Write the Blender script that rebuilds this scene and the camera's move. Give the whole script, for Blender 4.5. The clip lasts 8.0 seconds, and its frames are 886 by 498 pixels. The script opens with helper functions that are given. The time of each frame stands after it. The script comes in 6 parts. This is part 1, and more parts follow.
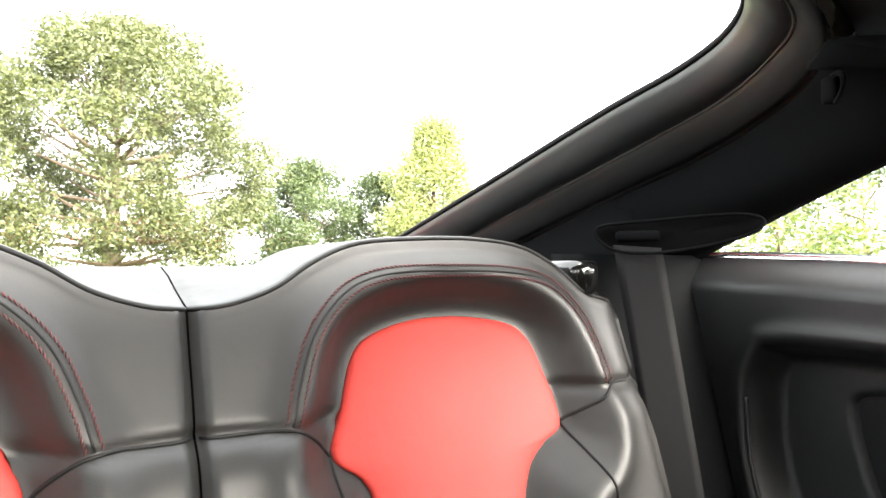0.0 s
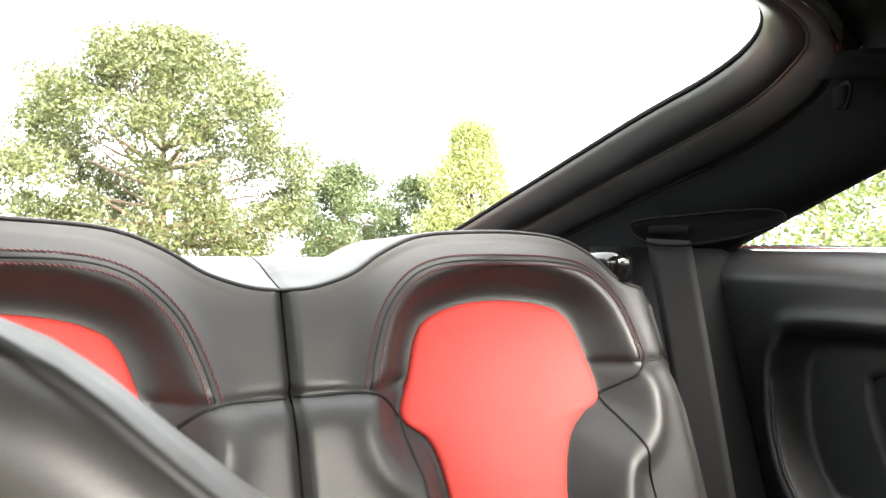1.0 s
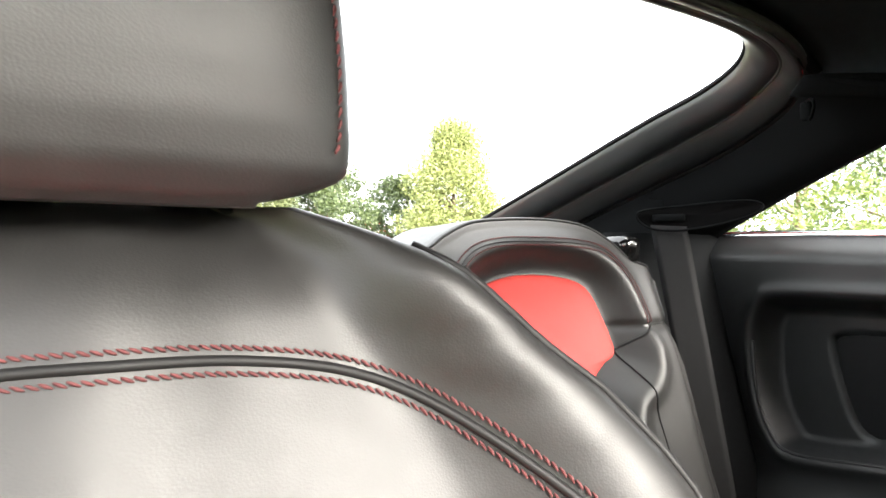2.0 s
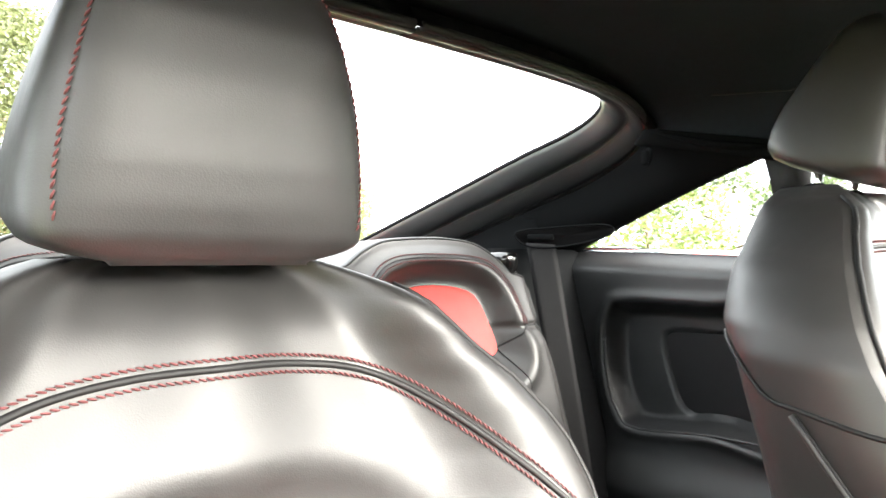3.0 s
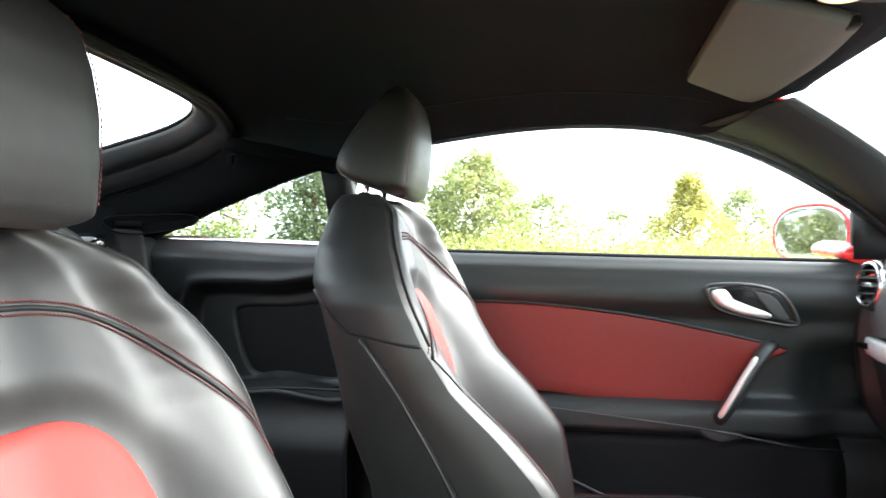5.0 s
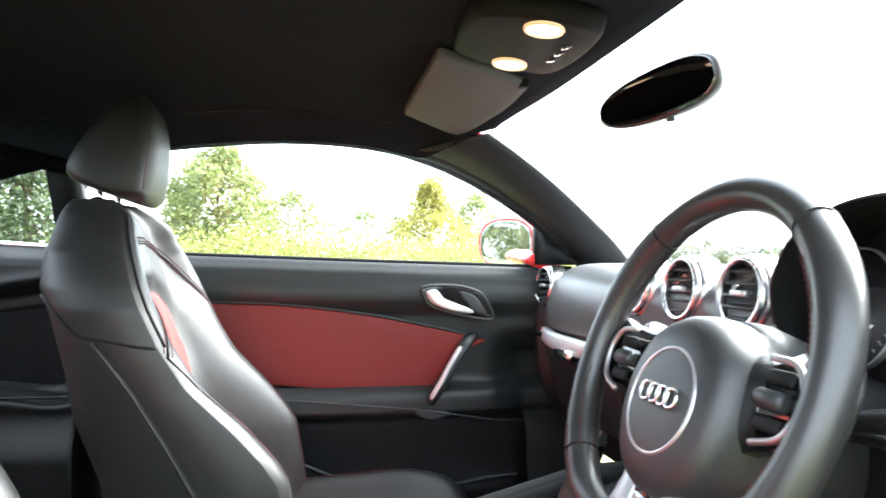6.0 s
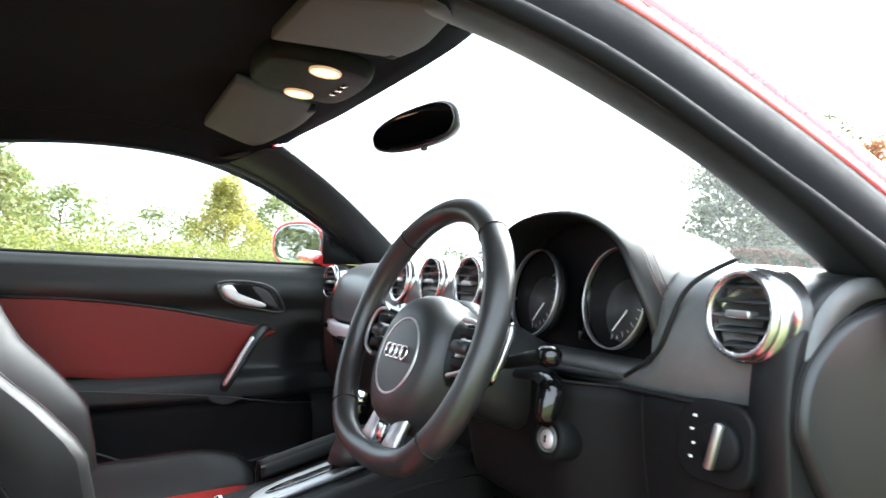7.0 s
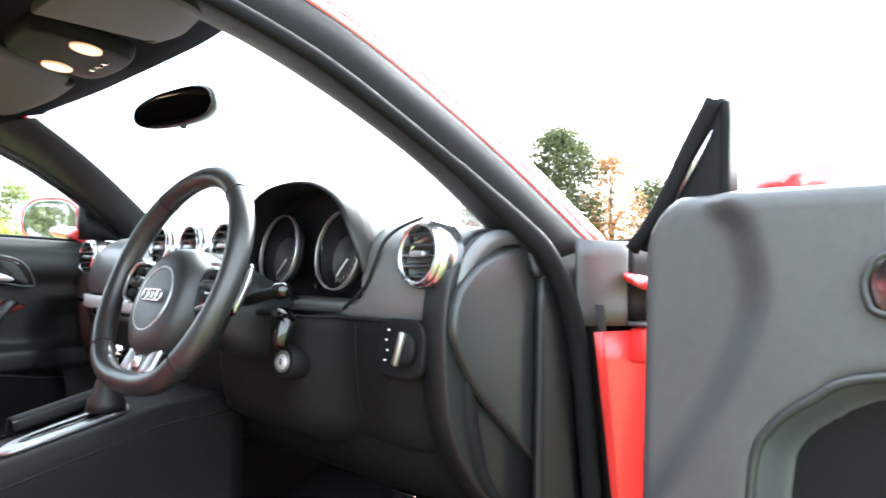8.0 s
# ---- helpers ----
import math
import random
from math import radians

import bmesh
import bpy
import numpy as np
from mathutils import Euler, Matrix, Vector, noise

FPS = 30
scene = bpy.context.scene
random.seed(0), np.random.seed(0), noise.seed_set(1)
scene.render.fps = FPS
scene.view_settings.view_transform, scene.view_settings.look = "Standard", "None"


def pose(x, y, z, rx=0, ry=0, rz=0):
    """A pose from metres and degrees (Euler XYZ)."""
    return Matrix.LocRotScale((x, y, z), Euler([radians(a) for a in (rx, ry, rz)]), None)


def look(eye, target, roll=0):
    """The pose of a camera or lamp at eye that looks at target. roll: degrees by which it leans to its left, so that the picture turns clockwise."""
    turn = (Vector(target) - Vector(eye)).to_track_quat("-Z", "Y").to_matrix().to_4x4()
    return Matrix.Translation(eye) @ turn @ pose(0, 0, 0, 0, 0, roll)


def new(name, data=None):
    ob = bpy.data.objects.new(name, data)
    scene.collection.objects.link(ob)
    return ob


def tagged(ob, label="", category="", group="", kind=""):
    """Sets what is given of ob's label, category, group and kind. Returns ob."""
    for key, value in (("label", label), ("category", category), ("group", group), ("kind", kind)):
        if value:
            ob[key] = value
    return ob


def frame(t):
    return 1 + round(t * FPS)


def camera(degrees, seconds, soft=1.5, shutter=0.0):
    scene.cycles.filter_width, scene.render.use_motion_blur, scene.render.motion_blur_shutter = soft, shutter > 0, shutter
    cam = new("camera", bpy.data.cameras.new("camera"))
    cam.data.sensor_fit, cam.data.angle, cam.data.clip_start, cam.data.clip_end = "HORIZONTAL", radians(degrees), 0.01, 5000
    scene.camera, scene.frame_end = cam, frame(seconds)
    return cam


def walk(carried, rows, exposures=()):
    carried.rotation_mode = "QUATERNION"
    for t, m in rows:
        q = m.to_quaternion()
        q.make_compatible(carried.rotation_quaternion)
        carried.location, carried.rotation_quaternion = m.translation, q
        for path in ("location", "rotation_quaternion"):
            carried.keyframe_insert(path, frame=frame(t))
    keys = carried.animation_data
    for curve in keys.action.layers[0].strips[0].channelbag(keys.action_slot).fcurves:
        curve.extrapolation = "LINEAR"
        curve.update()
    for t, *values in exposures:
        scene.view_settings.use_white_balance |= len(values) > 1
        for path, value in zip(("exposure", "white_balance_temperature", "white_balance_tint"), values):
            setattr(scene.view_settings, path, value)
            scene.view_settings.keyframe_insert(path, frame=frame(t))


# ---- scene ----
cam = camera(66.0, 8.0, soft=1.5, shutter=0.2)
PATH = [
    (0, (0.112, -0.277, 0.950), (-0.931, -1.983, 1.001), -0.03),
    (0.5, (0.128, -0.251, 0.954), (-0.824, -2.009, 1.011), -0.13),
    (1, (0.175, -0.202, 0.936), (-0.772, -1.963, 0.994), -0.07),
    (1.5, (0.261, -0.153, 0.905), (-0.686, -1.913, 0.961), -0.19),
    (1.7, (0.291, -0.128, 0.904), (-0.661, -1.886, 0.964), -0.26),
    (2.8, (0.466, 0.003, 0.933), (-0.771, -1.568, 0.974), -0.42),
    (3, (0.486, 0.019, 0.934), (-0.820, -1.495, 0.980), -0.17),
    (3.5, (0.542, 0.040, 0.923), (-1.018, -1.211, 0.964), 0.31),
    (4, (0.605, 0.047, 0.927), (-1.161, -0.891, 0.965), 0.35),
    (4.2, (0.632, 0.062, 0.924), (-1.186, -0.770, 0.967), 0.41),
    (5.3, (0.802, 0.036, 0.907), (-1.192, -0.112, 0.946), 0.04),
    (5.5, (0.825, 0.045, 0.907), (-1.175, 0.039, 0.950), 0.16),
    (5.8, (0.871, 0.054, 0.913), (-1.115, 0.286, 0.951), 0.53),
    (6, (0.895, 0.068, 0.921), (-1.069, 0.443, 0.958), 0.46),
    (6.5, (0.991, 0.072, 0.908), (-0.889, 0.755, 0.956), 0.96),
    (7, (1.116, 0.028, 0.908), (-0.658, 0.950, 0.966), 1.13),
    (7.5, (1.227, -0.018, 0.867), (-0.392, 1.154, 0.933), 1.25),
    (7.8, (1.286, -0.027, 0.854), (-0.210, 1.299, 0.916), 1.20),
    (8, (1.329, -0.048, 0.844), (-0.063, 1.386, 0.913), 1.16),
]
EXPOSURES = [(0.0, 4.45, 6750, 11), (1.0, 4.35, 6750, 11), (1.7, 4.1, 6700, 11), (2.8, 4.7, 6600, 10), (3.5, 4.95, 6550, 9), (4.2, 5.5, 6450, 8), (5.3, 3.45, 5950, 6), (6.0, 3.85, 5900, 6), (6.5, 3.75, 5900, 6), (7.0, 3.15, 5850, 6), (7.5, 3.15, 5850, 6), (8.0, 3.6, 5800, 6)]
walk(cam, [(t, look(eye, target, roll)) for t, eye, target, roll in PATH], EXPOSURES)

# ---- world: bright overcast sky, a weak wide sun ----
world = bpy.data.worlds.new("sky")
scene.world = world
world.use_nodes = True
wn, wl = world.node_tree.nodes, world.node_tree.links
sky = wn.new("ShaderNodeTexSky")
sky.sky_type, sky.sun_disc = "NISHITA", False
sky.sun_elevation, sky.sun_rotation = radians(33), radians(345)
sky.air_density, sky.dust_density, sky.ozone_density = 1.0, 4.0, 0.6
cloud = wn.new("ShaderNodeTexNoise")
cloud.inputs["Scale"].default_value = 1.6
cloud.inputs["Detail"].default_value = 5
ramp = wn.new("ShaderNodeValToRGB")
ramp.color_ramp.elements[0].color = (8.0, 8.3, 8.7, 1)
ramp.color_ramp.elements[1].color = (11.5, 11.6, 11.6, 1)
mix = wn.new("ShaderNodeMixRGB")
mix.inputs["Fac"].default_value = 0.7
wl.new(cloud.outputs["Fac"], ramp.inputs["Fac"])
wl.new(sky.outputs["Color"], mix.inputs["Color1"])
wl.new(ramp.outputs["Color"], mix.inputs["Color2"])
wl.new(mix.outputs["Color"], wn["Background"].inputs["Color"])
wn["Background"].inputs["Strength"].default_value = 0.065
sun = new("sun", bpy.data.lights.new("sun", "SUN"))
sun.data.energy, sun.data.angle, sun.data.color = 3.8, radians(55), (1.0, 0.96, 0.9)
sun.matrix_world = look((-6.2, 23.2, 15.6), (0, 0, 0))


# ---- small tools ----
def part(name, bm, material, parent=None, label="", smooth=True):
    me = bpy.data.meshes.new(name)
    bm.normal_update()
    bm.to_mesh(me)
    bm.free()
    if smooth:
        me.polygons.foreach_set("use_smooth", [True] * len(me.polygons))
    for m in material if isinstance(material, (list, tuple)) else (material,):
        me.materials.append(m)
    ob = new(name, me)
    if parent is not None:
        ob.parent = parent
    if label:
        ob["label"] = label
    return ob


def thing(name, label, category, group="", kind="", at=(0, 0, 0)):
    ob = new(name)
    ob.location = at
    ob.empty_display_size = 0.05
    return tagged(ob, label, category, group, kind)


def curve(points, n=40, closed=False):
    """A smooth line through the given points."""
    p = [np.array(q, float) for q in points]
    k = len(p)
    out = []
    segs = k if closed else k - 1
    for i in range(n):
        s = i * segs / (n if closed else n - 1)
        j = min(int(s), segs - 1)
        f = s - j
        if closed:
            a, b, c, d = p[(j - 1) % k], p[j % k], p[(j + 1) % k], p[(j + 2) % k]
        else:
            b, c = p[j], p[j + 1]
            a = p[j - 1] if j > 0 else 2 * b - c
            d = p[j + 2] if j + 2 < k else 2 * c - b
        out.append(0.5 * (2 * b + (c - a) * f + (2 * a - 5 * b + 4 * c - d) * f**2 + (3 * b - a - 3 * c + d) * f**3))
    return np.array(out)


def lerp(table, x):
    """Linear table lookup in pairs of x, value."""
    return np.interp(x, [a for a, _ in table], [b for _, b in table])


def smooth(a, b, x):
    t = np.clip((x - a) / (b - a), 0, 1)
    return t * t * (3 - 2 * t)


def grid(points, wrap=False, bm=None):
    """A mesh over a grid of points (rows x columns x 3)."""
    bm = bm or bmesh.new()
    rows = [[bm.verts.new(p) for p in row] for row in points]
    n = len(rows[0])
    for a, b in zip(rows, rows[1:]):
        for i in range(n if wrap else n - 1):
            j = (i + 1) % n
            bm.faces.new((a[i], a[j], b[j], b[i]))
    return bm


def capped(points, bm=None):
    """A closed body from rings of points, with its two ends filled."""
    bm = bm or bmesh.new()
    rows = [[bm.verts.new(p) for p in row] for row in points]
    n = len(rows[0])
    for a, b in zip(rows, rows[1:]):
        for i in range(n):
            j = (i + 1) % n
            bm.faces.new((a[i], a[j], b[j], b[i]))
    for row, turn in ((rows[0], True), (rows[-1], False)):
        mid = bm.verts.new(sum((v.co for v in row), Vector()) / n)
        for i in range(n):
            f = (row[i], row[(i + 1) % n], mid)
            bm.faces.new(f[::-1] if turn else f)
    bmesh.ops.recalc_face_normals(bm, faces=bm.faces)
    return bm


def slab(points, off):
    """A patch with thickness: the grid, its copy moved by off (one vector or one per point), and the rim."""
    p = np.array(points, float)
    q = p + np.array(off, float)
    r, c = p.shape[:2]
    bm = bmesh.new()
    a = [[bm.verts.new(v) for v in row] for row in p]
    b = [[bm.verts.new(v) for v in row] for row in q]
    for i in range(r - 1):
        for j in range(c - 1):
            bm.faces.new((a[i][j], a[i][j + 1], a[i + 1][j + 1], a[i + 1][j]))
            bm.faces.new((b[i][j], b[i + 1][j], b[i + 1][j + 1], b[i][j + 1]))
    rim = [(i, 0) for i in range(r)] + [(r - 1, j) for j in range(1, c)] + [(i, c - 1) for i in range(r - 2, -1, -1)] + [(0, j) for j in range(c - 2, 0, -1)]
    for (i, j), (k, m) in zip(rim, rim[1:] + rim[:1]):
        bm.faces.new((a[i][j], a[k][m], b[k][m], b[i][j]))
    bmesh.ops.recalc_face_normals(bm, faces=bm.faces)
    return bm


def tube(points, r, sides=8, closed=False, bm=None, flat=1.0, up=(0, 0, 1)):
    """A round bar along points; r may be one radius or one for each point; flat squeezes it along up."""
    p = [Vector(q) for q in points]
    n = len(p)
    rad = [float(r)] * n if np.isscalar(r) else [float(v) for v in r]
    rings = []
    side = None
    for i in range(n):
        if closed:
            d = (p[(i + 1) % n] - p[i - 1]).normalized()
        else:
            d = (p[min(i + 1, n - 1)] - p[max(i - 1, 0)]).normalized()
        if side is None:
            side = d.cross(Vector(up))
            if side.length < 1e-3:
                side = d.cross(Vector((1, 0, 0)))
        side = (side - d * side.dot(d)).normalized()
        top = side.cross(d)
        rings.append([p[i] + rad[i] * (side * math.cos(a) + top * flat * math.sin(a)) for a in (2 * math.pi * k / sides for k in range(sides))])
    if closed:
        bm = bm or bmesh.new()
        rows = [[bm.verts.new(v) for v in ring] for ring in rings]
        for i in range(n):
            a, b = rows[i], rows[(i + 1) % n]
            for k in range(sides):
                m = (k + 1) % sides
                bm.faces.new((a[k], a[m], b[m], b[k]))
        bmesh.ops.recalc_face_normals(bm, faces=bm.faces)
        return bm
    return capped(rings, bm)


def pillow(outline, normal, height, edge=0.12, back=0.004, rings=6, bm=None):
    """A padded panel: a closed outline in space, rounded over at its edge and raised by height along normal."""
    o = np.array(outline, float)
    n = np.array(normal, float) / np.linalg.norm(normal)
    c = o.mean(0)
    rows = [o - back * n]
    for k in range(rings + 1):
        a = k / rings * math.pi / 2
        s = 1 - edge * (1 - math.cos(a))
        rows.append(c + (o - c) * s + n * height * math.sin(a))
    for s in (0.7, 0.4, 0.15):
        rows.append(c + (o - c) * (1 - edge) * s + n * height)
    return capped(rows, bm)


def rbox(size, r=0.005, seg=2, at=(0, 0, 0), turn=None, bm=None):
    """A box with rounded edges."""
    b = bmesh.new()
    bmesh.ops.create_cube(b, size=1)
    bmesh.ops.scale(b, vec=size, verts=b.verts)
    bmesh.ops.bevel(b, geom=b.edges[:], offset=min(r, 0.49 * min(size)), segments=seg, affect="EDGES", profile=0.5)
    m = Matrix.Translation(at) @ (turn.to_4x4() if turn is not None else Matrix())
    bmesh.ops.transform(b, matrix=m, verts=b.verts)
    if bm is None:
        return b
    return merged(bm, b)


def merged(bm, other):
    me = bpy.data.meshes.new("tmp")
    other.to_mesh(me)
    other.free()
    bm.from_mesh(me)
    bpy.data.meshes.remove(me)
    return bm


def lathe(profile, sides=32, m=None, bm=None):
    """A turned body from pairs of radius, height, about z, then moved by m."""
    rows = [[(r * math.cos(a), r * math.sin(a), h) for a in (2 * math.pi * k / sides for k in range(sides))] for r, h in profile]
    b = capped(rows)
    if m is not None:
        bmesh.ops.transform(b, matrix=m, verts=b.verts)
    return b if bm is None else merged(bm, b)


def ring_shape(r_in, r_out, depth, sides=40, m=None):
    """A ring with a rounded rim, about z."""
    prof = [(r_in, 0), (r_in, depth * 0.8), (r_in + (r_out - r_in) * 0.2, depth), (r_in + (r_out - r_in) * 0.7, depth), (r_out, depth * 0.6), (r_out, 0)]
    rows = [[(r * math.cos(a), r * math.sin(a), h) for a in (2 * math.pi * k / sides for k in range(sides))] for r, h in prof]
    bm = grid(rows, wrap=True)
    bmesh.ops.recalc_face_normals(bm, faces=bm.faces)
    if m is not None:
        bmesh.ops.transform(bm, matrix=m, verts=bm.verts)
    return bm


def facing(at, normal, up=(0, 0, 1)):
    """A pose whose z looks along normal and whose y lies towards up."""
    z = Vector(normal).normalized()
    x = Vector(up).cross(z).normalized()
    y = z.cross(x)
    return Matrix(((x.x, y.x, z.x, at[0]), (x.y, y.y, z.y, at[1]), (x.z, y.z, z.z, at[2]), (0, 0, 0, 1)))


def stitches(points, lift, length=0.0046, gap=0.0000, r=0.0009, bm=None):
    """Single stitches of thread along a line of points; lift: a vector off the surface."""
    p = np.array(points, float) + np.array(lift, float)
    seg = np.linalg.norm(np.diff(p, axis=0), axis=1)
    s = np.r_[0, np.cumsum(seg)]
    bm = bm or bmesh.new()
    up = np.array(lift, float) / np.linalg.norm(lift)
    for d in np.arange(0.0, s[-1] - length, length + gap):
        ends = [np.array([np.interp(q, s, p[:, k]) for k in range(3)]) for q in (d, d + length / 2, d + length)]
        along = ends[2] - ends[0]
        side = np.cross(along, up)
        side /= np.linalg.norm(side) + 1e-9
        top = np.cross(side, along / (np.linalg.norm(along) + 1e-9))
        slant = side * r * 1.0
        rings = []
        for e, w, o, h in ((ends[0], 0.55, -1, 0.0), (ends[1], 1.0, 0, 0.5), (ends[2], 0.55, 1, 0.0)):
            rings.append([bm.verts.new(e + slant * o + top * r * h + w * r * (side * math.cos(t) + top * math.sin(t))) for t in (0.5, 1.76, 3.01, 4.27, 5.53)])
        for u, v in zip(rings, rings[1:]):
            for k in range(5):
                bm.faces.new((u[k], v[k], v[(k + 1) % 5], u[(k + 1) % 5]))
        bm.faces.new(rings[0])
        bm.faces.new(rings[2][::-1])
    return bm


def signed(poly, x, z):
    """Distance from points to a closed outline: negative inside."""
    poly = np.array(poly, float)
    x, z = np.asarray(x, float), np.asarray(z, float)
    best = np.full(x.shape, 1e9)
    inside = np.zeros(x.shape, bool)
    for (ax, az), (bx, bz) in zip(poly, np.roll(poly, -1, 0)):
        dx, dz = bx - ax, bz - az
        t = np.clip(((x - ax) * dx + (z - az) * dz) / (dx * dx + dz * dz + 1e-12), 0, 1)
        best = np.minimum(best, np.hypot(x - ax - t * dx, z - az - t * dz))
        cross = ((az > z) != (bz > z)) & (x < dx * (z - az) / (dz + 1e-12) + ax)
        inside ^= cross
    return np.where(inside, -best, best)


def rounded_rect(w, h, r, n=6):
    """Outline of a rectangle with round corners, in 2D."""
    out = []
    for cx, cy, a0 in ((w / 2 - r, h / 2 - r, 0), (-w / 2 + r, h / 2 - r, 90), (-w / 2 + r, -h / 2 + r, 180), (w / 2 - r, -h / 2 + r, 270)):
        for k in range(n + 1):
            a = radians(a0 + 90 * k / n)
            out.append((cx + r * math.cos(a), cy + r * math.sin(a)))
    return out


# ---- materials ----
def mat(name, base, rough=0.5, metal=0.0, grain=None, big=None, vary=0.12, spec=0.5, coat=0.0, cells=False, dirt=None, sheen=0.0, rvary=0.12):
    """A surface: colour varied at two scales, roughness varied, fine relief. grain, big: (scale per metre, strength)."""
    m = bpy.data.materials.new(name)
    m.use_nodes = True
    n, l = m.node_tree.nodes, m.node_tree.links
    b = n["Principled BSDF"]
    b.inputs["Metallic"].default_value = metal
    b.inputs["Specular IOR Level"].default_value = spec
    b.inputs["Coat Weight"].default_value = coat
    b.inputs["Coat Roughness"].default_value = 0.05
    b.inputs["Sheen Weight"].default_value = sheen
    tc = n.new("ShaderNodeTexCoord")
    n1 = n.new("ShaderNodeTexNoise")
    n1.inputs["Scale"].default_value, n1.inputs["Detail"].default_value = 7.0, 6
    n2 = n.new("ShaderNodeTexNoise")
    n2.inputs["Scale"].default_value, n2.inputs["Detail"].default_value = 90.0, 4
    for q in (n1, n2):
        l.new(tc.outputs["Object"], q.inputs["Vector"])
    add = n.new("ShaderNodeMath")
    add.operation = "ADD"
    l.new(n1.outputs["Fac"], add.inputs[0])
    l.new(n2.outputs["Fac"], add.inputs[1])
    ra = n.new("ShaderNodeMapRange")
    ra.inputs["From Min"].default_value, ra.inputs["From Max"].default_value = 0.6, 1.4
    ra.inputs["To Min"].default_value, ra.inputs["To Max"].default_value = 1 - vary, 1 + vary
    l.new(add.outputs[0], ra.inputs["Value"])
    mul = n.new("ShaderNodeVectorMath")
    mul.operation = "MULTIPLY"
    mul.inputs[0].default_value = base
    l.new(ra.outputs["Result"], mul.inputs[1])
    colour = mul.outputs["Vector"]
    if dirt:
        dn = n.new("ShaderNodeTexNoise")
        dn.inputs["Scale"].default_value, dn.inputs["Detail"].default_value = dirt[0], 8
        l.new(tc.outputs["Object"], dn.inputs["Vector"])
        dr = n.new("ShaderNodeMapRange")
        dr.inputs["From Min"].default_value, dr.inputs["From Max"].default_value = 0.5, 0.75
        dr.inputs["To Max"].default_value = dirt[2]
        l.new(dn.outputs["Fac"], dr.inputs["Value"])
        dm = n.new("ShaderNodeMixRGB")
        dm.inputs["Color2"].default_value = (*dirt[1], 1)
        l.new(dr.outputs["Result"], dm.inputs["Fac"])
        l.new(colour, dm.inputs["Color1"])
        colour = dm.outputs["Color"]
    l.new(colour, b.inputs["Base Color"])
    rr = n.new("ShaderNodeMapRange")
    rr.inputs["From Min"].default_value, rr.inputs["From Max"].default_value = 0.6, 1.4
    rr.inputs["To Min"].default_value, rr.inputs["To Max"].default_value = max(0.02, rough * (1 - rvary)), min(1, rough * (1 + rvary))
    l.new(add.outputs[0], rr.inputs["Value"])
    l.new(rr.outputs["Result"], b.inputs["Roughness"])
    normal = None
    for spec_ in (big, grain):
        if not spec_:
            continue
        t = n.new("ShaderNodeTexVoronoi" if cells and spec_ is grain else "ShaderNodeTexNoise")
        t.inputs["Scale"].default_value = spec_[0]
        l.new(tc.outputs["Object"], t.inputs["Vector"])
        bu = n.new("ShaderNodeBump")
        bu.inputs["Strength"].default_value, bu.inputs["Distance"].default_value = spec_[1], 0.5 / spec_[0]
        l.new(t.outputs[0], bu.inputs["Height"])
        if normal is not None:
            l.new(normal, bu.inputs["Normal"])
        normal = bu.outputs["Normal"]
    if normal is not None:
        l.new(normal, b.inputs["Normal"])
    return m


def glass(name, tint=(0.97, 0.99, 0.98), gloss=0.5):
    """A thin pane: clear, with the mirror of the surroundings by Fresnel."""
    m = bpy.data.materials.new(name)
    m.use_nodes = True
    n, l = m.node_tree.nodes, m.node_tree.links
    n.remove(n["Principled BSDF"])
    t, g = n.new("ShaderNodeBsdfTransparent"), n.new("ShaderNodeBsdfGlossy")
    t.inputs["Color"].default_value = (*tint, 1)
    g.inputs["Roughness"].default_value = 0.01
    f, k, x = n.new("ShaderNodeFresnel"), n.new("ShaderNodeMath"), n.new("ShaderNodeMixShader")
    f.inputs["IOR"].default_value = 1.45
    k.operation = "MULTIPLY"
    k.inputs[1].default_value = gloss
    l.new(f.outputs[0], k.inputs[0])
    l.new(k.outputs[0], x.inputs["Fac"])
    l.new(t.outputs[0], x.inputs[1])
    l.new(g.outputs[0], x.inputs[2])
    l.new(x.outputs[0], n["Material Output"].inputs["Surface"])
    return m


def lamp_mat(name, colour, strength):
    m = bpy.data.materials.new(name)
    m.use_nodes = True
    b = m.node_tree.nodes["Principled BSDF"]
    b.inputs["Base Color"].default_value = (0.8, 0.8, 0.8, 1)
    b.inputs["Emission Color"].default_value = (*colour, 1)
    b.inputs["Emission Strength"].default_value = strength
    return m


LEATHER = mat("black_leather", (0.0125, 0.0122, 0.0117), 0.49, spec=0.5, grain=(900, 0.10), big=(26, 0.015), cells=True, vary=0.16, rvary=0.12, dirt=(9, (0.021, 0.0205, 0.0195), 0.6))
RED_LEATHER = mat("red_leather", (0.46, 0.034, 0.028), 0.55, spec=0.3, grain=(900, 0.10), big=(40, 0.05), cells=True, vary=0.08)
SEAM = mat("seam_black", (0.006, 0.006, 0.006), 0.6, spec=0.3)
# Almost no reflection: stands in for the shade inside the belt slot.
SLOT_SHADE = mat("slot_shade", (0.0022, 0.0022, 0.0023), 0.95, spec=0.02)
THREAD = mat("red_thread", (0.085, 0.021, 0.021), 0.9, vary=0.25)
SOFT = mat("soft_touch_plastic", (0.020, 0.022, 0.023), 0.42, spec=0.6, grain=(900, 0.25), cells=True, vary=0.12)
# Raised base: window light falling on the dash is put into the colour.
DASH_LIT = mat("dash_plastic_lit", (0.095, 0.098, 0.099), 0.38, grain=(900, 0.25), spec=0.75, cells=True, vary=0.12)
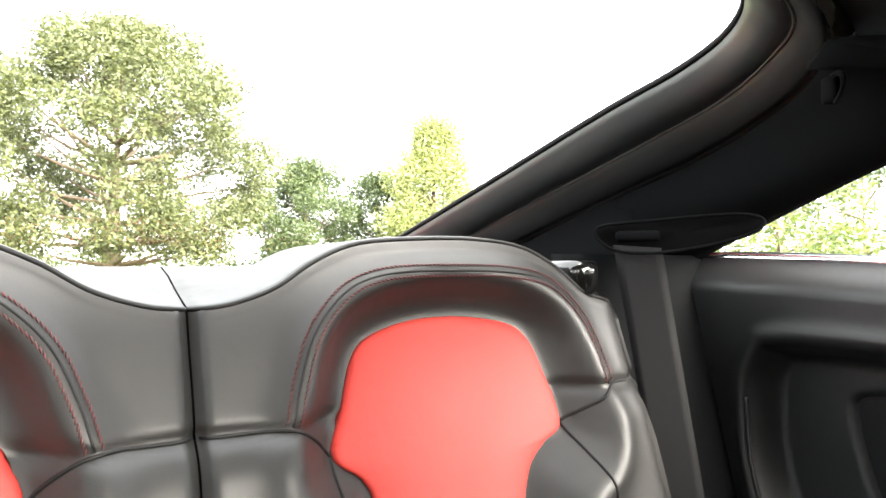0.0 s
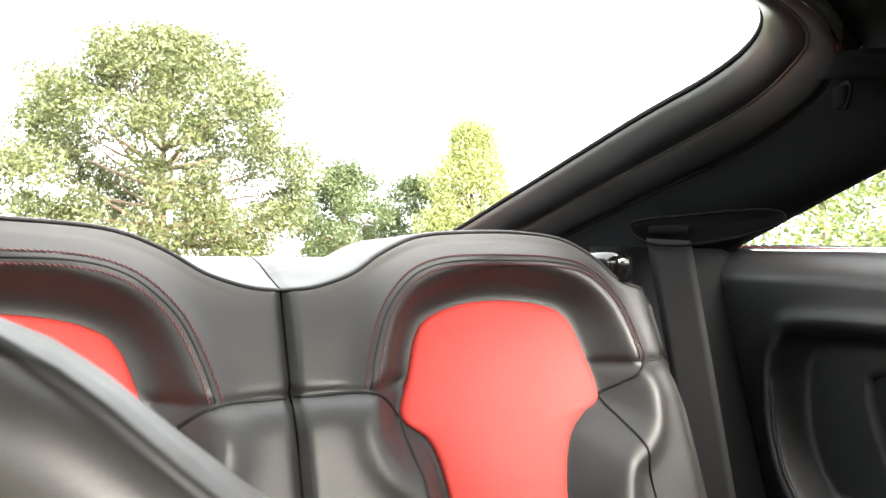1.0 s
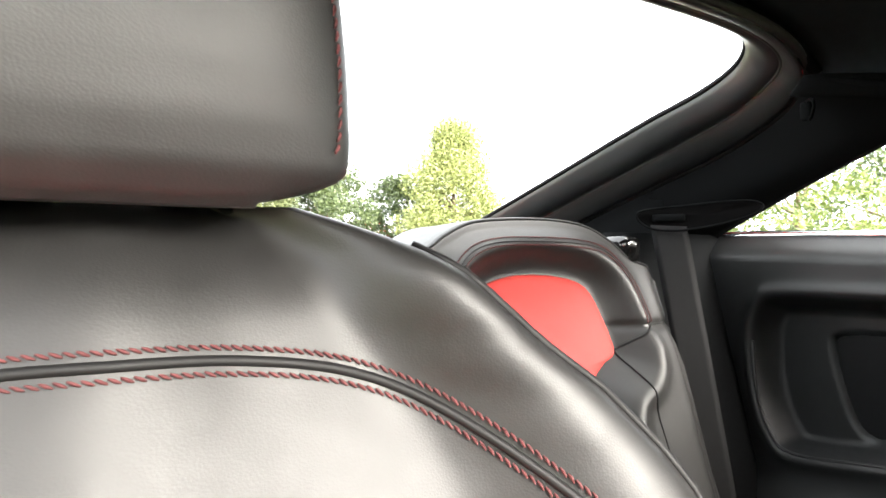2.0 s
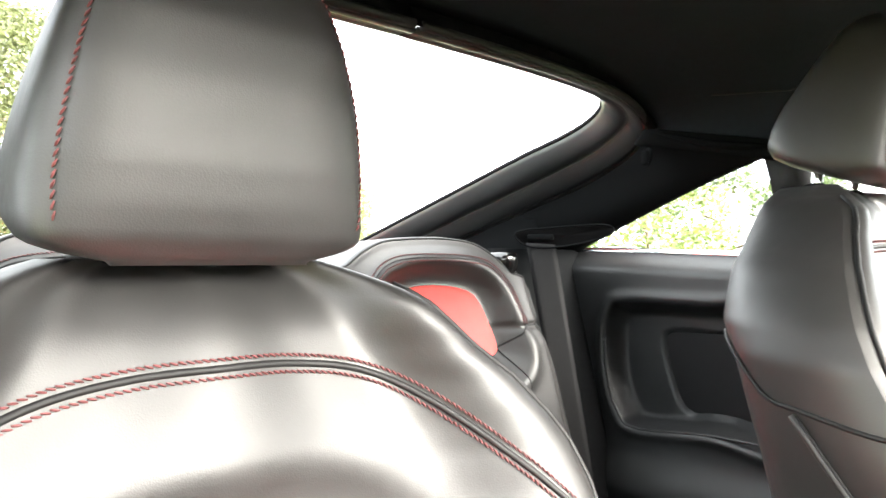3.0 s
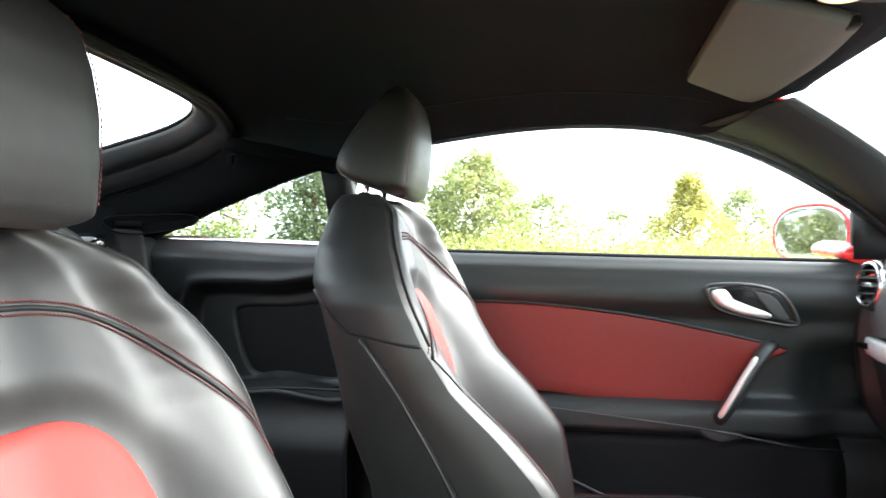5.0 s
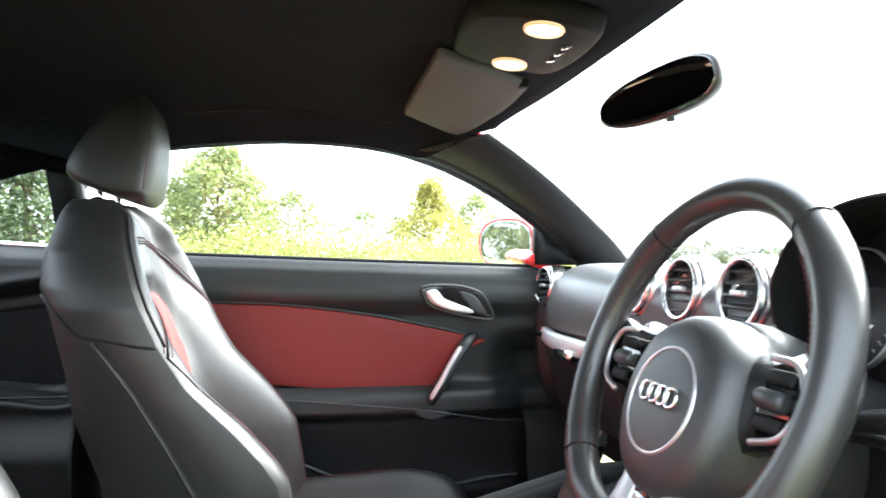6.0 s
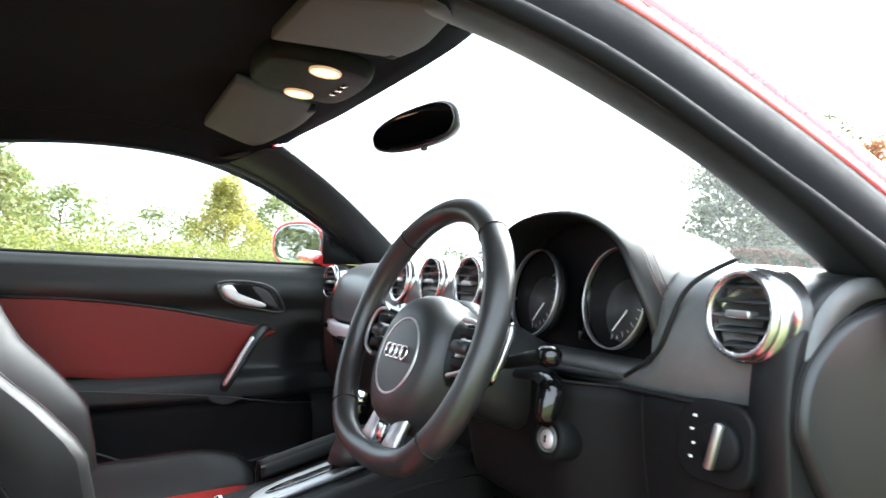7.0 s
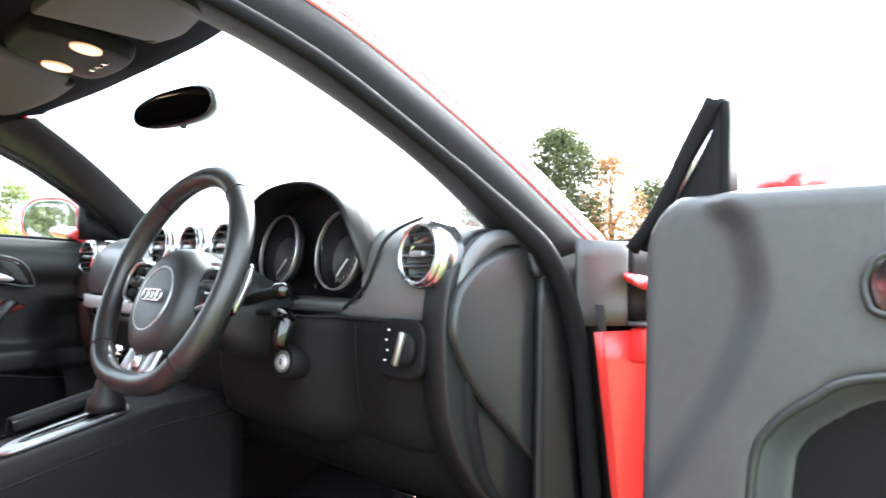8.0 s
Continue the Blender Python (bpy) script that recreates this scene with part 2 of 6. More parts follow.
# Open door's vinyl: the daylight on it is put into the paler base.
DOOR_PAD_LIT = mat("door_pad_vinyl_lit", (0.056, 0.058, 0.060), 0.42, grain=(900, 0.25), spec=0.6, cells=True, vary=0.14)
SIDE = mat("side_trim_plastic", (0.0105, 0.0112, 0.0118), 0.45, grain=(900, 0.25), spec=0.4, cells=True, vary=0.14)
# Closed door's vinyl: the cabin shade is put into the darker base.
DOOR_TRIM_SHADED = mat("door_trim_vinyl_shaded", (0.0130, 0.0148, 0.0150), 0.46, spec=0.42, grain=(900, 0.25), cells=True, vary=0.14)
# Red leather darkened: shading on the door insert is put into the base.
RED_DOOR_SHADED = mat("red_door_leather_shaded", (0.155, 0.0125, 0.0095), 0.55, spec=0.35, grain=(900, 0.10), big=(40, 0.05), cells=True, vary=0.10)
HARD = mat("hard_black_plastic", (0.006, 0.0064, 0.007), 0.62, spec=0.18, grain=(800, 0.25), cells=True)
GLOSSY = mat("piano_black", (0.004, 0.004, 0.004), 0.12, coat=0.5)
LINER = mat("headliner_cloth", (0.0130, 0.0160, 0.0205), 0.95, grain=(1500, 0.3), big=(12, 0.05), spec=0.05, vary=0.2)
# Near-black trim: the unlit rear corner's shade is put into the colour.
REAR_TRIM_SHADED = mat("rear_trim_cloth_shaded", (0.0028, 0.0031, 0.0034), 0.92, grain=(1200, 0.3), spec=0.04, vary=0.2)
PILLAR = mat("pillar_cloth", (0.017, 0.0190, 0.0205), 0.62, grain=(1200, 0.3), spec=0.35)
RIM = mat("rim_leather", (0.020, 0.020, 0.0202), 0.36, grain=(900, 0.08), spec=0.7, cells=True, vary=0.2)
WHITE_METAL = mat("bright_steel", (0.75, 0.75, 0.76), 0.5, 0.6, vary=0.05)
SATIN = mat("satin_silver", (0.52, 0.52, 0.53), 0.42, 1.0, vary=0.05)
VISOR = mat("visor_vinyl", (0.075, 0.074, 0.073), 0.75, grain=(600, 0.2))
CARPET = mat("carpet", (0.012, 0.012, 0.013), 1.0, grain=(900, 0.8), spec=0.1, vary=0.3)
BELT = mat("belt_webbing", (0.008, 0.008, 0.0085), 0.85, spec=0.15, grain=(1200, 0.5))
ALU = mat("brushed_aluminium", (0.75, 0.75, 0.76), 0.25, 1.0, vary=0.05)
CHROME = mat("chrome", (0.85, 0.85, 0.86), 0.08, 1.0, vary=0.03)
PAINT = mat("red_paint", (0.62, 0.02, 0.02), 0.28, coat=1.0, vary=0.04)
PAINT.node_tree.nodes["Principled BSDF"].inputs["Coat IOR"].default_value = 2.0
PAINT_DULL = mat("red_jamb_paint", (0.70, 0.03, 0.03), 0.4, coat=0.3, vary=0.06)
RUBBER = mat("seal_rubber", (0.009, 0.009, 0.010), 0.75, grain=(300, 0.1), spec=0.12)
GLASS = glass("window_glass", gloss=0.22)
REAR_GLASS = glass("rear_glass", (0.88, 0.89, 0.88), gloss=0.004)
MIRROR = mat("mirror_glass", (0.82, 0.84, 0.85), 0.02, 1.0, vary=0.01)
DARK_MIRROR = mat("dimming_mirror", (0.20, 0.21, 0.22), 0.03, 1.0, vary=0.01)
LAMP = lamp_mat("reading_lamp", (1.0, 0.60, 0.26), 0.40)
LAMP_EDGE = lamp_mat("reading_lamp_edge", (1.0, 0.42, 0.12), 0.055)
TYRE = mat("tyre_rubber", (0.02, 0.02, 0.02), 0.8, grain=(200, 0.3))
DIAL = mat("dial_black", (0.004, 0.004, 0.005), 0.6, spec=0.2)
DIAL_GREY = mat("dial_grey", (0.022, 0.022, 0.024), 0.5)
GREY_PRINT = mat("grey_print", (0.35, 0.35, 0.36), 0.5)
WHITE_PRINT = mat("white_print", (0.8, 0.8, 0.8), 0.5)

# ---- the car's cabin: roof, pillars, glass, floor ----
# x to the driver's side, y ahead, ground at z = 0
ARCH = [(-0.95, 0.935), (-0.875, 0.966), (-0.65, 1.045), (-0.45, 1.104), (-0.2, 1.152), (0.0, 1.171), (0.18, 1.166), (0.31, 1.142), (0.44, 1.094), (0.60, 1.010), (0.69, 0.938), (0.78, 0.87)]


def glass_x(z):
    """Half width of the side glass, leaning in towards the roof."""
    return 0.70 - (z - 0.93) * 0.5517


def arch_z(y):
    pts = curve(ARCH, 80)
    return float(np.interp(y, pts[:, 0], pts[:, 1]))


ROOF_MID = [(-0.66, 1.228), (-0.5, 1.255), (-0.3, 1.272), (0.0, 1.282), (0.25, 1.262), (0.40, 1.238), (0.48, 1.217)]


def roof_point(u, y):
    """The inner roof: from the window arch on one side over the middle to the other."""
    ze = arch_z(y)
    if y > 0.3:
        ze = max(ze, lerp([(0.3, 1.145), (0.42, 1.178), (0.48, 1.19)], y))
    if y < -0.4:
        ze = lerp([(-0.62, 1.162), (-0.4, 1.117)], y)
    xe = glass_x(ze) if -0.4 <= y <= 0.3 else (lerp([(0.3, glass_x(arch_z(0.3))), (0.42, 0.445), (0.48, 0.43)], y) if y > 0 else lerp([(-0.62, 0.522), (-0.4, glass_x(1.117))], y))
    zm = lerp(ROOF_MID, y)
    a = abs(u)
    return np.array((u * xe, y - 0.05 * a**4 * smooth(0.3, 0.48, y), ze + (zm - ze) * (1 - a**4) ** 0.7))


ys = np.linspace(-0.605, 0.478, 46)
us = np.sin(np.linspace(-1, 1, 49) * math.pi / 2)
roof = np.array([[roof_point(u, y) for u in us] for y in ys])
ceiling = part("ceiling", slab(roof, (0, 0, 0.018)), LINER)
tagged(ceiling, "black cloth headliner arching over the cabin", "ceiling", kind="structure")

for sg in (-1, 1):
    cs_ = part("ceiling_seam", tube([roof_point(sg * 0.90, y) + np.array((0, 0, -0.0004)) for y in np.linspace(-0.50, 0.30, 40)], 0.0014, 6), SEAM)
    tagged(cs_, "dark joint along the edge of the cloth headliner", "ceiling seam", "ceiling seams", "structure")

body = thing("car_body", "bright red painted coupe body shell with open driver's side", "car body")
outer = roof.copy()
outer[..., 0] *= 1.045
outer[..., 2] += 0.03
part("roof", slab(outer, (0, 0, 0.012)), PAINT, body)


def strip(a, b, bulge, n=7, thick=0.012):
    """A trim strip between two lines of points, bulging by the vector bulge."""
    rows = []
    for p, q in zip(a, b):
        rows.append([p + (q - p) * s + np.array(bulge) * math.sin(math.pi * s) for s in np.linspace(0, 1, n)])
    out = -np.array(bulge, float)
    out = out / (np.linalg.norm(out) + 1e-9) * thick
    return slab(rows, out)


def sided(points, sg):
    p = np.array(points, float).copy()
    p[..., 0] *= sg
    return p


for sg in (-1, 1):
    # windscreen pillar, from the roof corner to the dash
    inner = curve([(0.419, 0.402, 1.198), (0.458, 0.480, 1.159), (0.506, 0.580, 1.099), (0.568, 0.697, 1.013), (0.630, 0.806, 0.903), (0.655, 0.865, 0.85)], 24)
    if sg < 0:
        inner = curve([(0.462, 0.418, 1.186), (0.492, 0.490, 1.150), (0.532, 0.580, 1.100), (0.575, 0.675, 1.038), (0.630, 0.790, 0.955), (0.668, 0.870, 0.87)], 24)
    outer_l = curve([(0.570, 0.29, 1.163), (0.598, 0.395, 1.130), (0.630, 0.50, 1.080), (0.664, 0.60, 1.018), (0.704, 0.70, 0.938), (0.730, 0.77, 0.86)], 24)
    flange = curve([(0.559, 0.295, 1.237), (0.575, 0.394, 1.213), (0.606, 0.493, 1.171), (0.638, 0.604, 1.109), (0.692, 0.738, 1.011), (0.751, 0.875, 0.894)], 24)
    fl_ = part("door_flange", strip(sided(outer_l + np.array((0.006, 0.004, 0.0)), sg), sided(flange, sg), (0.012 * sg, 0, 0), 7, 0.01), RUBBER)
    tagged(fl_, "black rubber lined edge of the windscreen pillar", "door seal", "door seals", "structure")
    tr = part("trim", strip(sided(inner, sg), sided(outer_l, sg), (-0.014 * sg, -0.014, -0.005), 9), PILLAR)
    tagged(tr, "dark grey cloth-covered windscreen pillar trim", "pillar trim", "pillar trims", "structure")
    # door opening seal along the arch
    seal = curve([(0.735, -0.435, 0.30), (0.735, -0.435, 0.80), (0.70, -0.43, 0.95), (0.635, -0.40, 1.075), (0.605, -0.30, 1.125), (0.596, -0.2, 1.145), (0.586, 0.0, 1.163), (0.588, 0.18, 1.158), (0.603, 0.31, 1.133), (0.632, 0.44, 1.085), (0.66, 0.56, 1.02), (0.690, 0.66, 0.957), (0.726, 0.732, 0.912), (0.745, 0.764, 0.880), (0.752, 0.792, 0.841), (0.754, 0.818, 0.799), (0.755, 0.839, 0.748), (0.755, 0.857, 0.678), (0.755, 0.872, 0.59), (0.755, 0.886, 0.50), (0.755, 0.91, 0.30)], 84)
    seal = seal + np.array((0.008, 0, 0.016)) * smooth(0.90, 0.97, seal[:, 2:3])
    thick = 0.010 + (0.0055 * smooth(0.60, 0.75, seal[:, 1]) if sg > 0 else 0.0 * seal[:, 1])
    rs = part("door_seal", tube(sided(seal, sg), thick, 12), RUBBER)
    # cloth between the pillar trim and the seal
    run = seal[(seal[:, 1] > 0.0) & (seal[:, 2] > 0.8)]
    to = np.array([[np.interp(y, run[:, 1], run[:, k]) for k in range(3)] for y in outer_l[:, 1]])
    fi = part("trim", strip(sided(outer_l, sg), sided(to, sg), (-0.004 * sg, -0.003, -0.002), 5, 0.008), PILLAR)
    tagged(fi, "dark grey cloth edge of the windscreen pillar", "pillar trim", "pillar trims", "structure")
    tagged(rs, "black rubber door seal round the door opening", "door seal", "door seals", "structure")
    # outside of the pillar, painted
    ridge = curve([(0.576, 0.31, 1.254), (0.582, 0.415, 1.226), (0.602, 0.519, 1.179), (0.63, 0.635, 1.117), (0.685, 0.771, 1.014), (0.747, 0.905, 0.892)], 24)
    far_edge = ridge + np.array((-0.006, 0.035, 0.012))
    screen = inner + np.array((0.0, 0.045, 0.030))
    part("pillar_gutter", strip(sided(flange + np.array((0.002, 0.004, 0.0)), sg), sided(ridge, sg), (0.002 * sg, 0, 0.002), 5, 0.006), PAINT, body)
    if sg < 0:
        part("pillar_front", strip(sided(ridge, sg), sided(inner + np.array((0.012, 0.006, -0.004)), sg), (0.0, 0.002, 0.002), 7, 0.006), PAINT, body)
        ridge = None
    if ridge is None:
        continue
    part("pillar_ridge", tube(sided(ridge, sg), 0.0022, 6), PAINT_DULL, body)
    part("pillar_skin", strip(sided(ridge, sg), sided(far_edge, sg), (0.004 * sg, 0, 0.004), 5, 0.008), PAINT, body)
    part("pillar_front", strip(sided(far_edge, sg), sided(screen, sg), (0.0, 0.010, 0.012), 7, 0.008), PAINT, body)

# windscreen
top_edge = curve([(-0.44, 0.425, 1.185), (-0.22, 0.465, 1.208), (0, 0.478, 1.216), (0.22, 0.465, 1.208), (0.44, 0.425, 1.185)], 17)
low_edge = curve([(-0.66, 0.90, 0.875), (-0.35, 1.08, 0.895), (0, 1.13, 0.90), (0.35, 1.08, 0.895), (0.66, 0.90, 0.875)], 17)
pane = np.array([[a + (b - a) * s + np.array((0, 0.02, 0.035)) * math.sin(math.pi * s) for a, b in zip(top_edge, low_edge)] for s in np.linspace(0, 1, 9)]) + np.array((0, 0.012, 0.012))
w1 = part("window_1", slab(pane, (0, 0.003, 0.004)), GLASS)
tagged(w1, "clear raked windscreen glass", "windscreen", kind="structure")
w1.visible_shadow = False

# side glass: passenger door pane and both rear quarter panes
SILL = [(-0.95, 0.962), (-0.6, 0.948), (-0.2, 0.928), (0.15, 0.918), (0.55, 0.908), (0.8, 0.90)]


def side_pane(sg, y0, y1, n=24):
    rows = []
    for y in np.linspace(y0, y1, n):
        zl, zh = lerp(SILL, y) - 0.015, arch_z(y) + 0.012
        zh = max(zh, zl + 0.004)
        rows.append([(sg * (glass_x(z) + 0.012), y, z) for z in np.linspace(zl, zh, 6)])
    return slab(rows, (sg * 0.004, 0, 0.002))


for nm, sg, y0, y1, lab in (("window_2", -1, -0.41, 0.69, "clear side window in the closed passenger door"), ("window_3", -1, -0.885, -0.455, "clear rear quarter window"), ("window_4", 1, -0.885, -0.455, "clear rear quarter window")):
    w = part(nm, side_pane(sg, y0, y1), GLASS)
    tagged(w, lab, "side window", kind="structure")
    w.visible_shadow = False

# rear hatch: glass, trim frame and seal band
G = [(0, -0.652, 1.2235), (0.2587, -0.655, 1.222), (0.414, -0.664, 1.218), (0.4864, -0.688, 1.21), (0.5227, -0.735, 1.194), (0.5278, -0.8, 1.172), (0.5071, -0.9, 1.139), (0.4813, -1.08, 1.079), (0.4502, -1.3, 1.006), (0.4243, -1.5, 0.941)]
FRAME = [(0, -0.615, 1.208), (0.2625, -0.618, 1.206), (0.42, -0.628, 1.199), (0.5092, -0.652, 1.183), (0.5513, -0.71, 1.164), (0.5691, -0.78, 1.14), (0.5618, -0.87, 1.111), (0.5408, -0.98, 1.073), (0.5092, -1.19, 1.004), (0.483, -1.42, 0.926)]
BAND = [(0, -0.585, 1.203), (0.2625, -0.586, 1.199), (0.42, -0.595, 1.186), (0.5198, -0.622, 1.158), (0.5775, -0.68, 1.134), (0.6038, -0.76, 1.107), (0.6069, -0.84, 1.08), (0.5901, -0.93, 1.051), (0.5565, -1.09, 0.996), (0.525, -1.36, 0.906)]
hatch = thing("hatch", "black trimmed rear hatch with a sloping window", "car hatch")
for sg in (-1, 1):
    g, f, b = (sided(curve(c, 60), sg) for c in (G, FRAME, BAND))
    part("frame", strip(g, f, (-0.004 * sg, 0.004, -0.008), 9, 0.010), SOFT, hatch)
    # the edge's highlight is drawn as a thin tube of paler plastic
    part("lip", tube(f + np.array((0, 0, 0.0004)), 0.0019, 6), DOOR_PAD_LIT, hatch, "edge of the hatch lining, its highlight put into a paler colour")
    part("lining", strip(f + np.array((0.0008 * sg, 0, 0.001)), f + (b - f) * 0.86, (-0.002 * sg, 0.002, -0.004), 7, 0.008), SIDE, hatch)
    part("seal", tube(f + (b - f) * 0.95 + np.array((0.006 * sg, 0, 0.006)), 0.006, 8), SEAM, hatch)
    part("glass_edge", tube(g + np.array((0, 0, 0.006)), 0.004, 6), RUBBER, hatch)
header = []
for p in curve(BAND[:4], 16):
    u = min(p[0] / 0.522, 1.0)
    header.append((p + np.array((0, 0, 0.004)), roof_point(u, -0.604)))
for sg in (-1, 1):
    part("header", strip(sided([h[0] for h in header], sg), sided([h[1] for h in header], sg), (0, 0.004, -0.004), 5, 0.008), REAR_TRIM_SHADED, hatch)
gl = curve(G, 40)
rw = np.array([[(x * s, y, z + 0.012 + 0.02 * (1 - s * s)) for s in np.linspace(-1.02, 1.02, 15)] for x, y, z in gl if x > 0.02])
rear_glass = part("window_5", slab(rw, (0, 0, 0.004)), REAR_GLASS)
tagged(rear_glass, "clear sloping rear window glass", "rear window", kind="structure")
rear_glass.visible_shadow = False

# rear pillar trim between hatch seal and quarter window
for sg in (-1, 1):
    b = curve(BAND[3:], 40)
    b = b[b[:, 1] > -1.1]
    lower = []
    for p in b:
        s = (p[1] - b[-1][1]) / (b[0][1] - b[-1][1])
        y = -0.93 + 0.52 * s
        z = arch_z(max(y, -0.95))
        lower.append((glass_x(z) - 0.004, y, z))
    lower = np.array(lower)
    tr = part("trim", strip(sided(b, sg), sided(lower, sg), (-0.012 * sg, 0.012, -0.012), 12), REAR_TRIM_SHADED)
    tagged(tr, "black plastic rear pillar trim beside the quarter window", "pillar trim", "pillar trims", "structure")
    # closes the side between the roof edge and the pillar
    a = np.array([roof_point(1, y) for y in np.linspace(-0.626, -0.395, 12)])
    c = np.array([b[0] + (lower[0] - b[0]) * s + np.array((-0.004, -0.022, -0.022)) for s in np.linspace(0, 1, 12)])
    tr2 = part("trim", strip(sided(a, sg), sided(c, sg), (-0.004 * sg, 0.002, -0.004), 6), REAR_TRIM_SHADED)
    tagged(tr2, "black cloth roof edge trim above the side window", "roof trim", "pillar trims", "structure")
    # middle pillar behind the door glass
    tr3 = part("trim", slab([[(sg * (glass_x(z) - 0.008), y, z) for y in (-0.462, -0.43, -0.40)] for z in np.linspace(0.6, 1.115, 8)], (sg * 0.03, 0, 0)), HARD)
    tagged(tr3, "slim black pillar between side windows", "pillar trim", "pillar trims", "structure")

# floor, tunnel sides and bulkhead
fl = np.array([[(x, y, 0.20 + 0.10 * smooth(0.75, 1.15, y) + 0.28 * smooth(1.0, 1.25, y) + 0.10 * math.exp(-((x / 0.13) ** 4))) for x in np.linspace(-0.74, 0.74, 41)] for y in np.linspace(-0.75, 1.25, 41)])
floor = part("floor", slab(fl, (0, 0, -0.03)), CARPET)
tagged(floor, "black carpeted cabin floor with footwells", "floor", kind="structure")
bulk = part("wall_front", slab([[(x, 1.22, z) for x in np.linspace(-0.74, 0.74, 9)] for z in np.linspace(0.3, 0.92, 7)], (0, 0.03, 0)), CARPET)
tagged(bulk, "dark bulkhead behind the dashboard", "bulkhead", kind="structure")
boot = part("wall_rear", slab([[(x, -0.98 - 0.3 * (z - 0.25), z) for x in np.linspace(-0.6, 0.6, 9)] for z in np.linspace(0.2, 0.9, 7)], (0, -0.03, 0)), CARPET)
tagged(boot, "dark panel behind the rear seats", "rear panel", kind="structure")
shelf = part("parcel_floor", slab([[(x, y, 0.80) for x in np.linspace(-0.55, 0.55, 9)] for y in np.linspace(-1.75, -0.98, 9)], (0, 0, -0.02)), CARPET)
tagged(shelf, "black carpeted luggage floor behind rear seats", "luggage floor", kind="structure")

# added filler hiding the red body behind the gap, shade in its colour
for sg in (-1, 1):
    side = part("trim", slab([[(sg * x, -0.865 - 0.25 * (z - 0.85), z) for x in np.linspace(0.43, 0.70, 7)] for z in np.linspace(0.30, 0.965, 10)], (0, -0.02, 0)), REAR_TRIM_SHADED)
    tagged(side, "near-black filler added between rear seat and side panel", "side trim", "pillar trims", "structure")

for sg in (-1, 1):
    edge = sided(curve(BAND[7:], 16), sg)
    side = part("trim", slab([[p + np.array((0.0, 0.0, -0.16 * s)) for s in (0, 0.5, 1)] for p in edge], (sg * 0.01, 0, 0)), REAR_TRIM_SHADED)
    tagged(side, "black trim under the rear hatch opening", "side trim", "pillar trims", "structure")

lining = part("wall_luggage", slab([[(0.60 * c / max(abs(c), abs(e)), -1.42 + 0.36 * e / max(abs(c), abs(e)), z) for c, e in ((math.cos(t), math.sin(t)) for t in np.linspace(0, 2 * math.pi, 41))] for z in np.linspace(0.55, 0.90, 4)], (0, 0, 0.001)), CARPET)
tagged(lining, "black carpet lining round the luggage space", "luggage lining", kind="structure")

# ---- dashboard ----
dash = thing("dashboard", "dark grey soft-touch dashboard with round vents", "dashboard")
# section: y, z from the windscreen over the top and down to the knees
SECT = [(1.10, 0.885), (0.95, 0.905), (0.80, 0.918), (0.70, 0.920), (0.645, 0.912), (0.605, 0.885), (0.588, 0.845), (0.586, 0.805), (0.592, 0.778)]
LOW = [(0.60, 0.772), (0.606, 0.74), (0.606, 0.70), (0.615, 0.62), (0.66, 0.53), (0.80, 0.46), (1.0, 0.45)]


def dash_push(x):
    """How far the dash face bows away towards its ends."""
    return 0.035 * smooth(0.5, 0.72, abs(x)) - 0.015 * smooth(0.3, 0.0, abs(x))


xs = np.linspace(-0.712, 0.712, 121)
sect = curve(SECT, 44)
HOOD = curve([(0.203, 0.792), (0.195, 0.837), (0.205, 0.892), (0.238, 0.947), (0.298, 0.979), (0.373, 0.988), (0.448, 0.979), (0.508, 0.947), (0.541, 0.892), (0.551, 0.837), (0.543, 0.792)], 40)
HOOD = HOOD * np.array((0.95, 1.0)) + np.array((0.0187, 0.0))
upper = np.array([[(x, max(y + dash_push(x) * smooth(1.0, 0.6, y), 0.58 + 0.15 * smooth(0.0, -0.014, float(signed(HOOD, np.array([x]), np.array([z]))[0]))), z - 0.012 * smooth(0.55, 0.71, abs(x))) for y, z in sect] for x in xs])
part("top_pad", slab(upper, (0, 0.02, -0.02)), DASH_LIT, dash)
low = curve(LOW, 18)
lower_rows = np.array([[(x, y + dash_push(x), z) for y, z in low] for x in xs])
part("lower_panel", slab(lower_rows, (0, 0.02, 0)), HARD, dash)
# crease between the two on the driver's side
part("crease", tube([(x, 0.587 + dash_push(x), 0.774) for x in np.linspace(0.20, 0.70, 20)], 0.003, 6), SEAM, dash)
part("hood_seam", tube(curve([(0.604, 0.655, 0.925), (0.594, 0.615, 0.906), (0.581, 0.600, 0.886), (0.571, 0.592, 0.855), (0.553, 0.588, 0.819), (0.505, 0.588, 0.787)], 30), 0.0028, 6), SEAM, dash)
# silver strip and glovebox on the passenger's side
part("trim_strip", slab([[(x, 0.578 + dash_push(x) - 0.004 * math.sin(math.pi * s), 0.735 + 0.033 * s) for s in np.linspace(0, 1, 6)] for x in np.linspace(-0.70, -0.17, 20)], (0, 0.015, 0)), WHITE_METAL, dash, "satin aluminium trim strip")
part("strip_vent", rbox((0.05, 0.006, 0.012), 0.003, at=(-0.655, 0.598, 0.752)), GLOSSY, dash)
part("glovebox_handle", rbox((0.085, 0.016, 0.022), 0.007, at=(-0.43, 0.574, 0.733)), CHROME, dash, "chrome glovebox handle")
part("glovebox_lid", slab([[(x, 0.588 + dash_push(x) + 0.03 * (1 - s), 0.60 + 0.125 * s) for s in np.linspace(0, 1, 8)] for x in np.linspace(-0.66, -0.20, 16)], (0, 0.012, 0)), SIDE, dash)

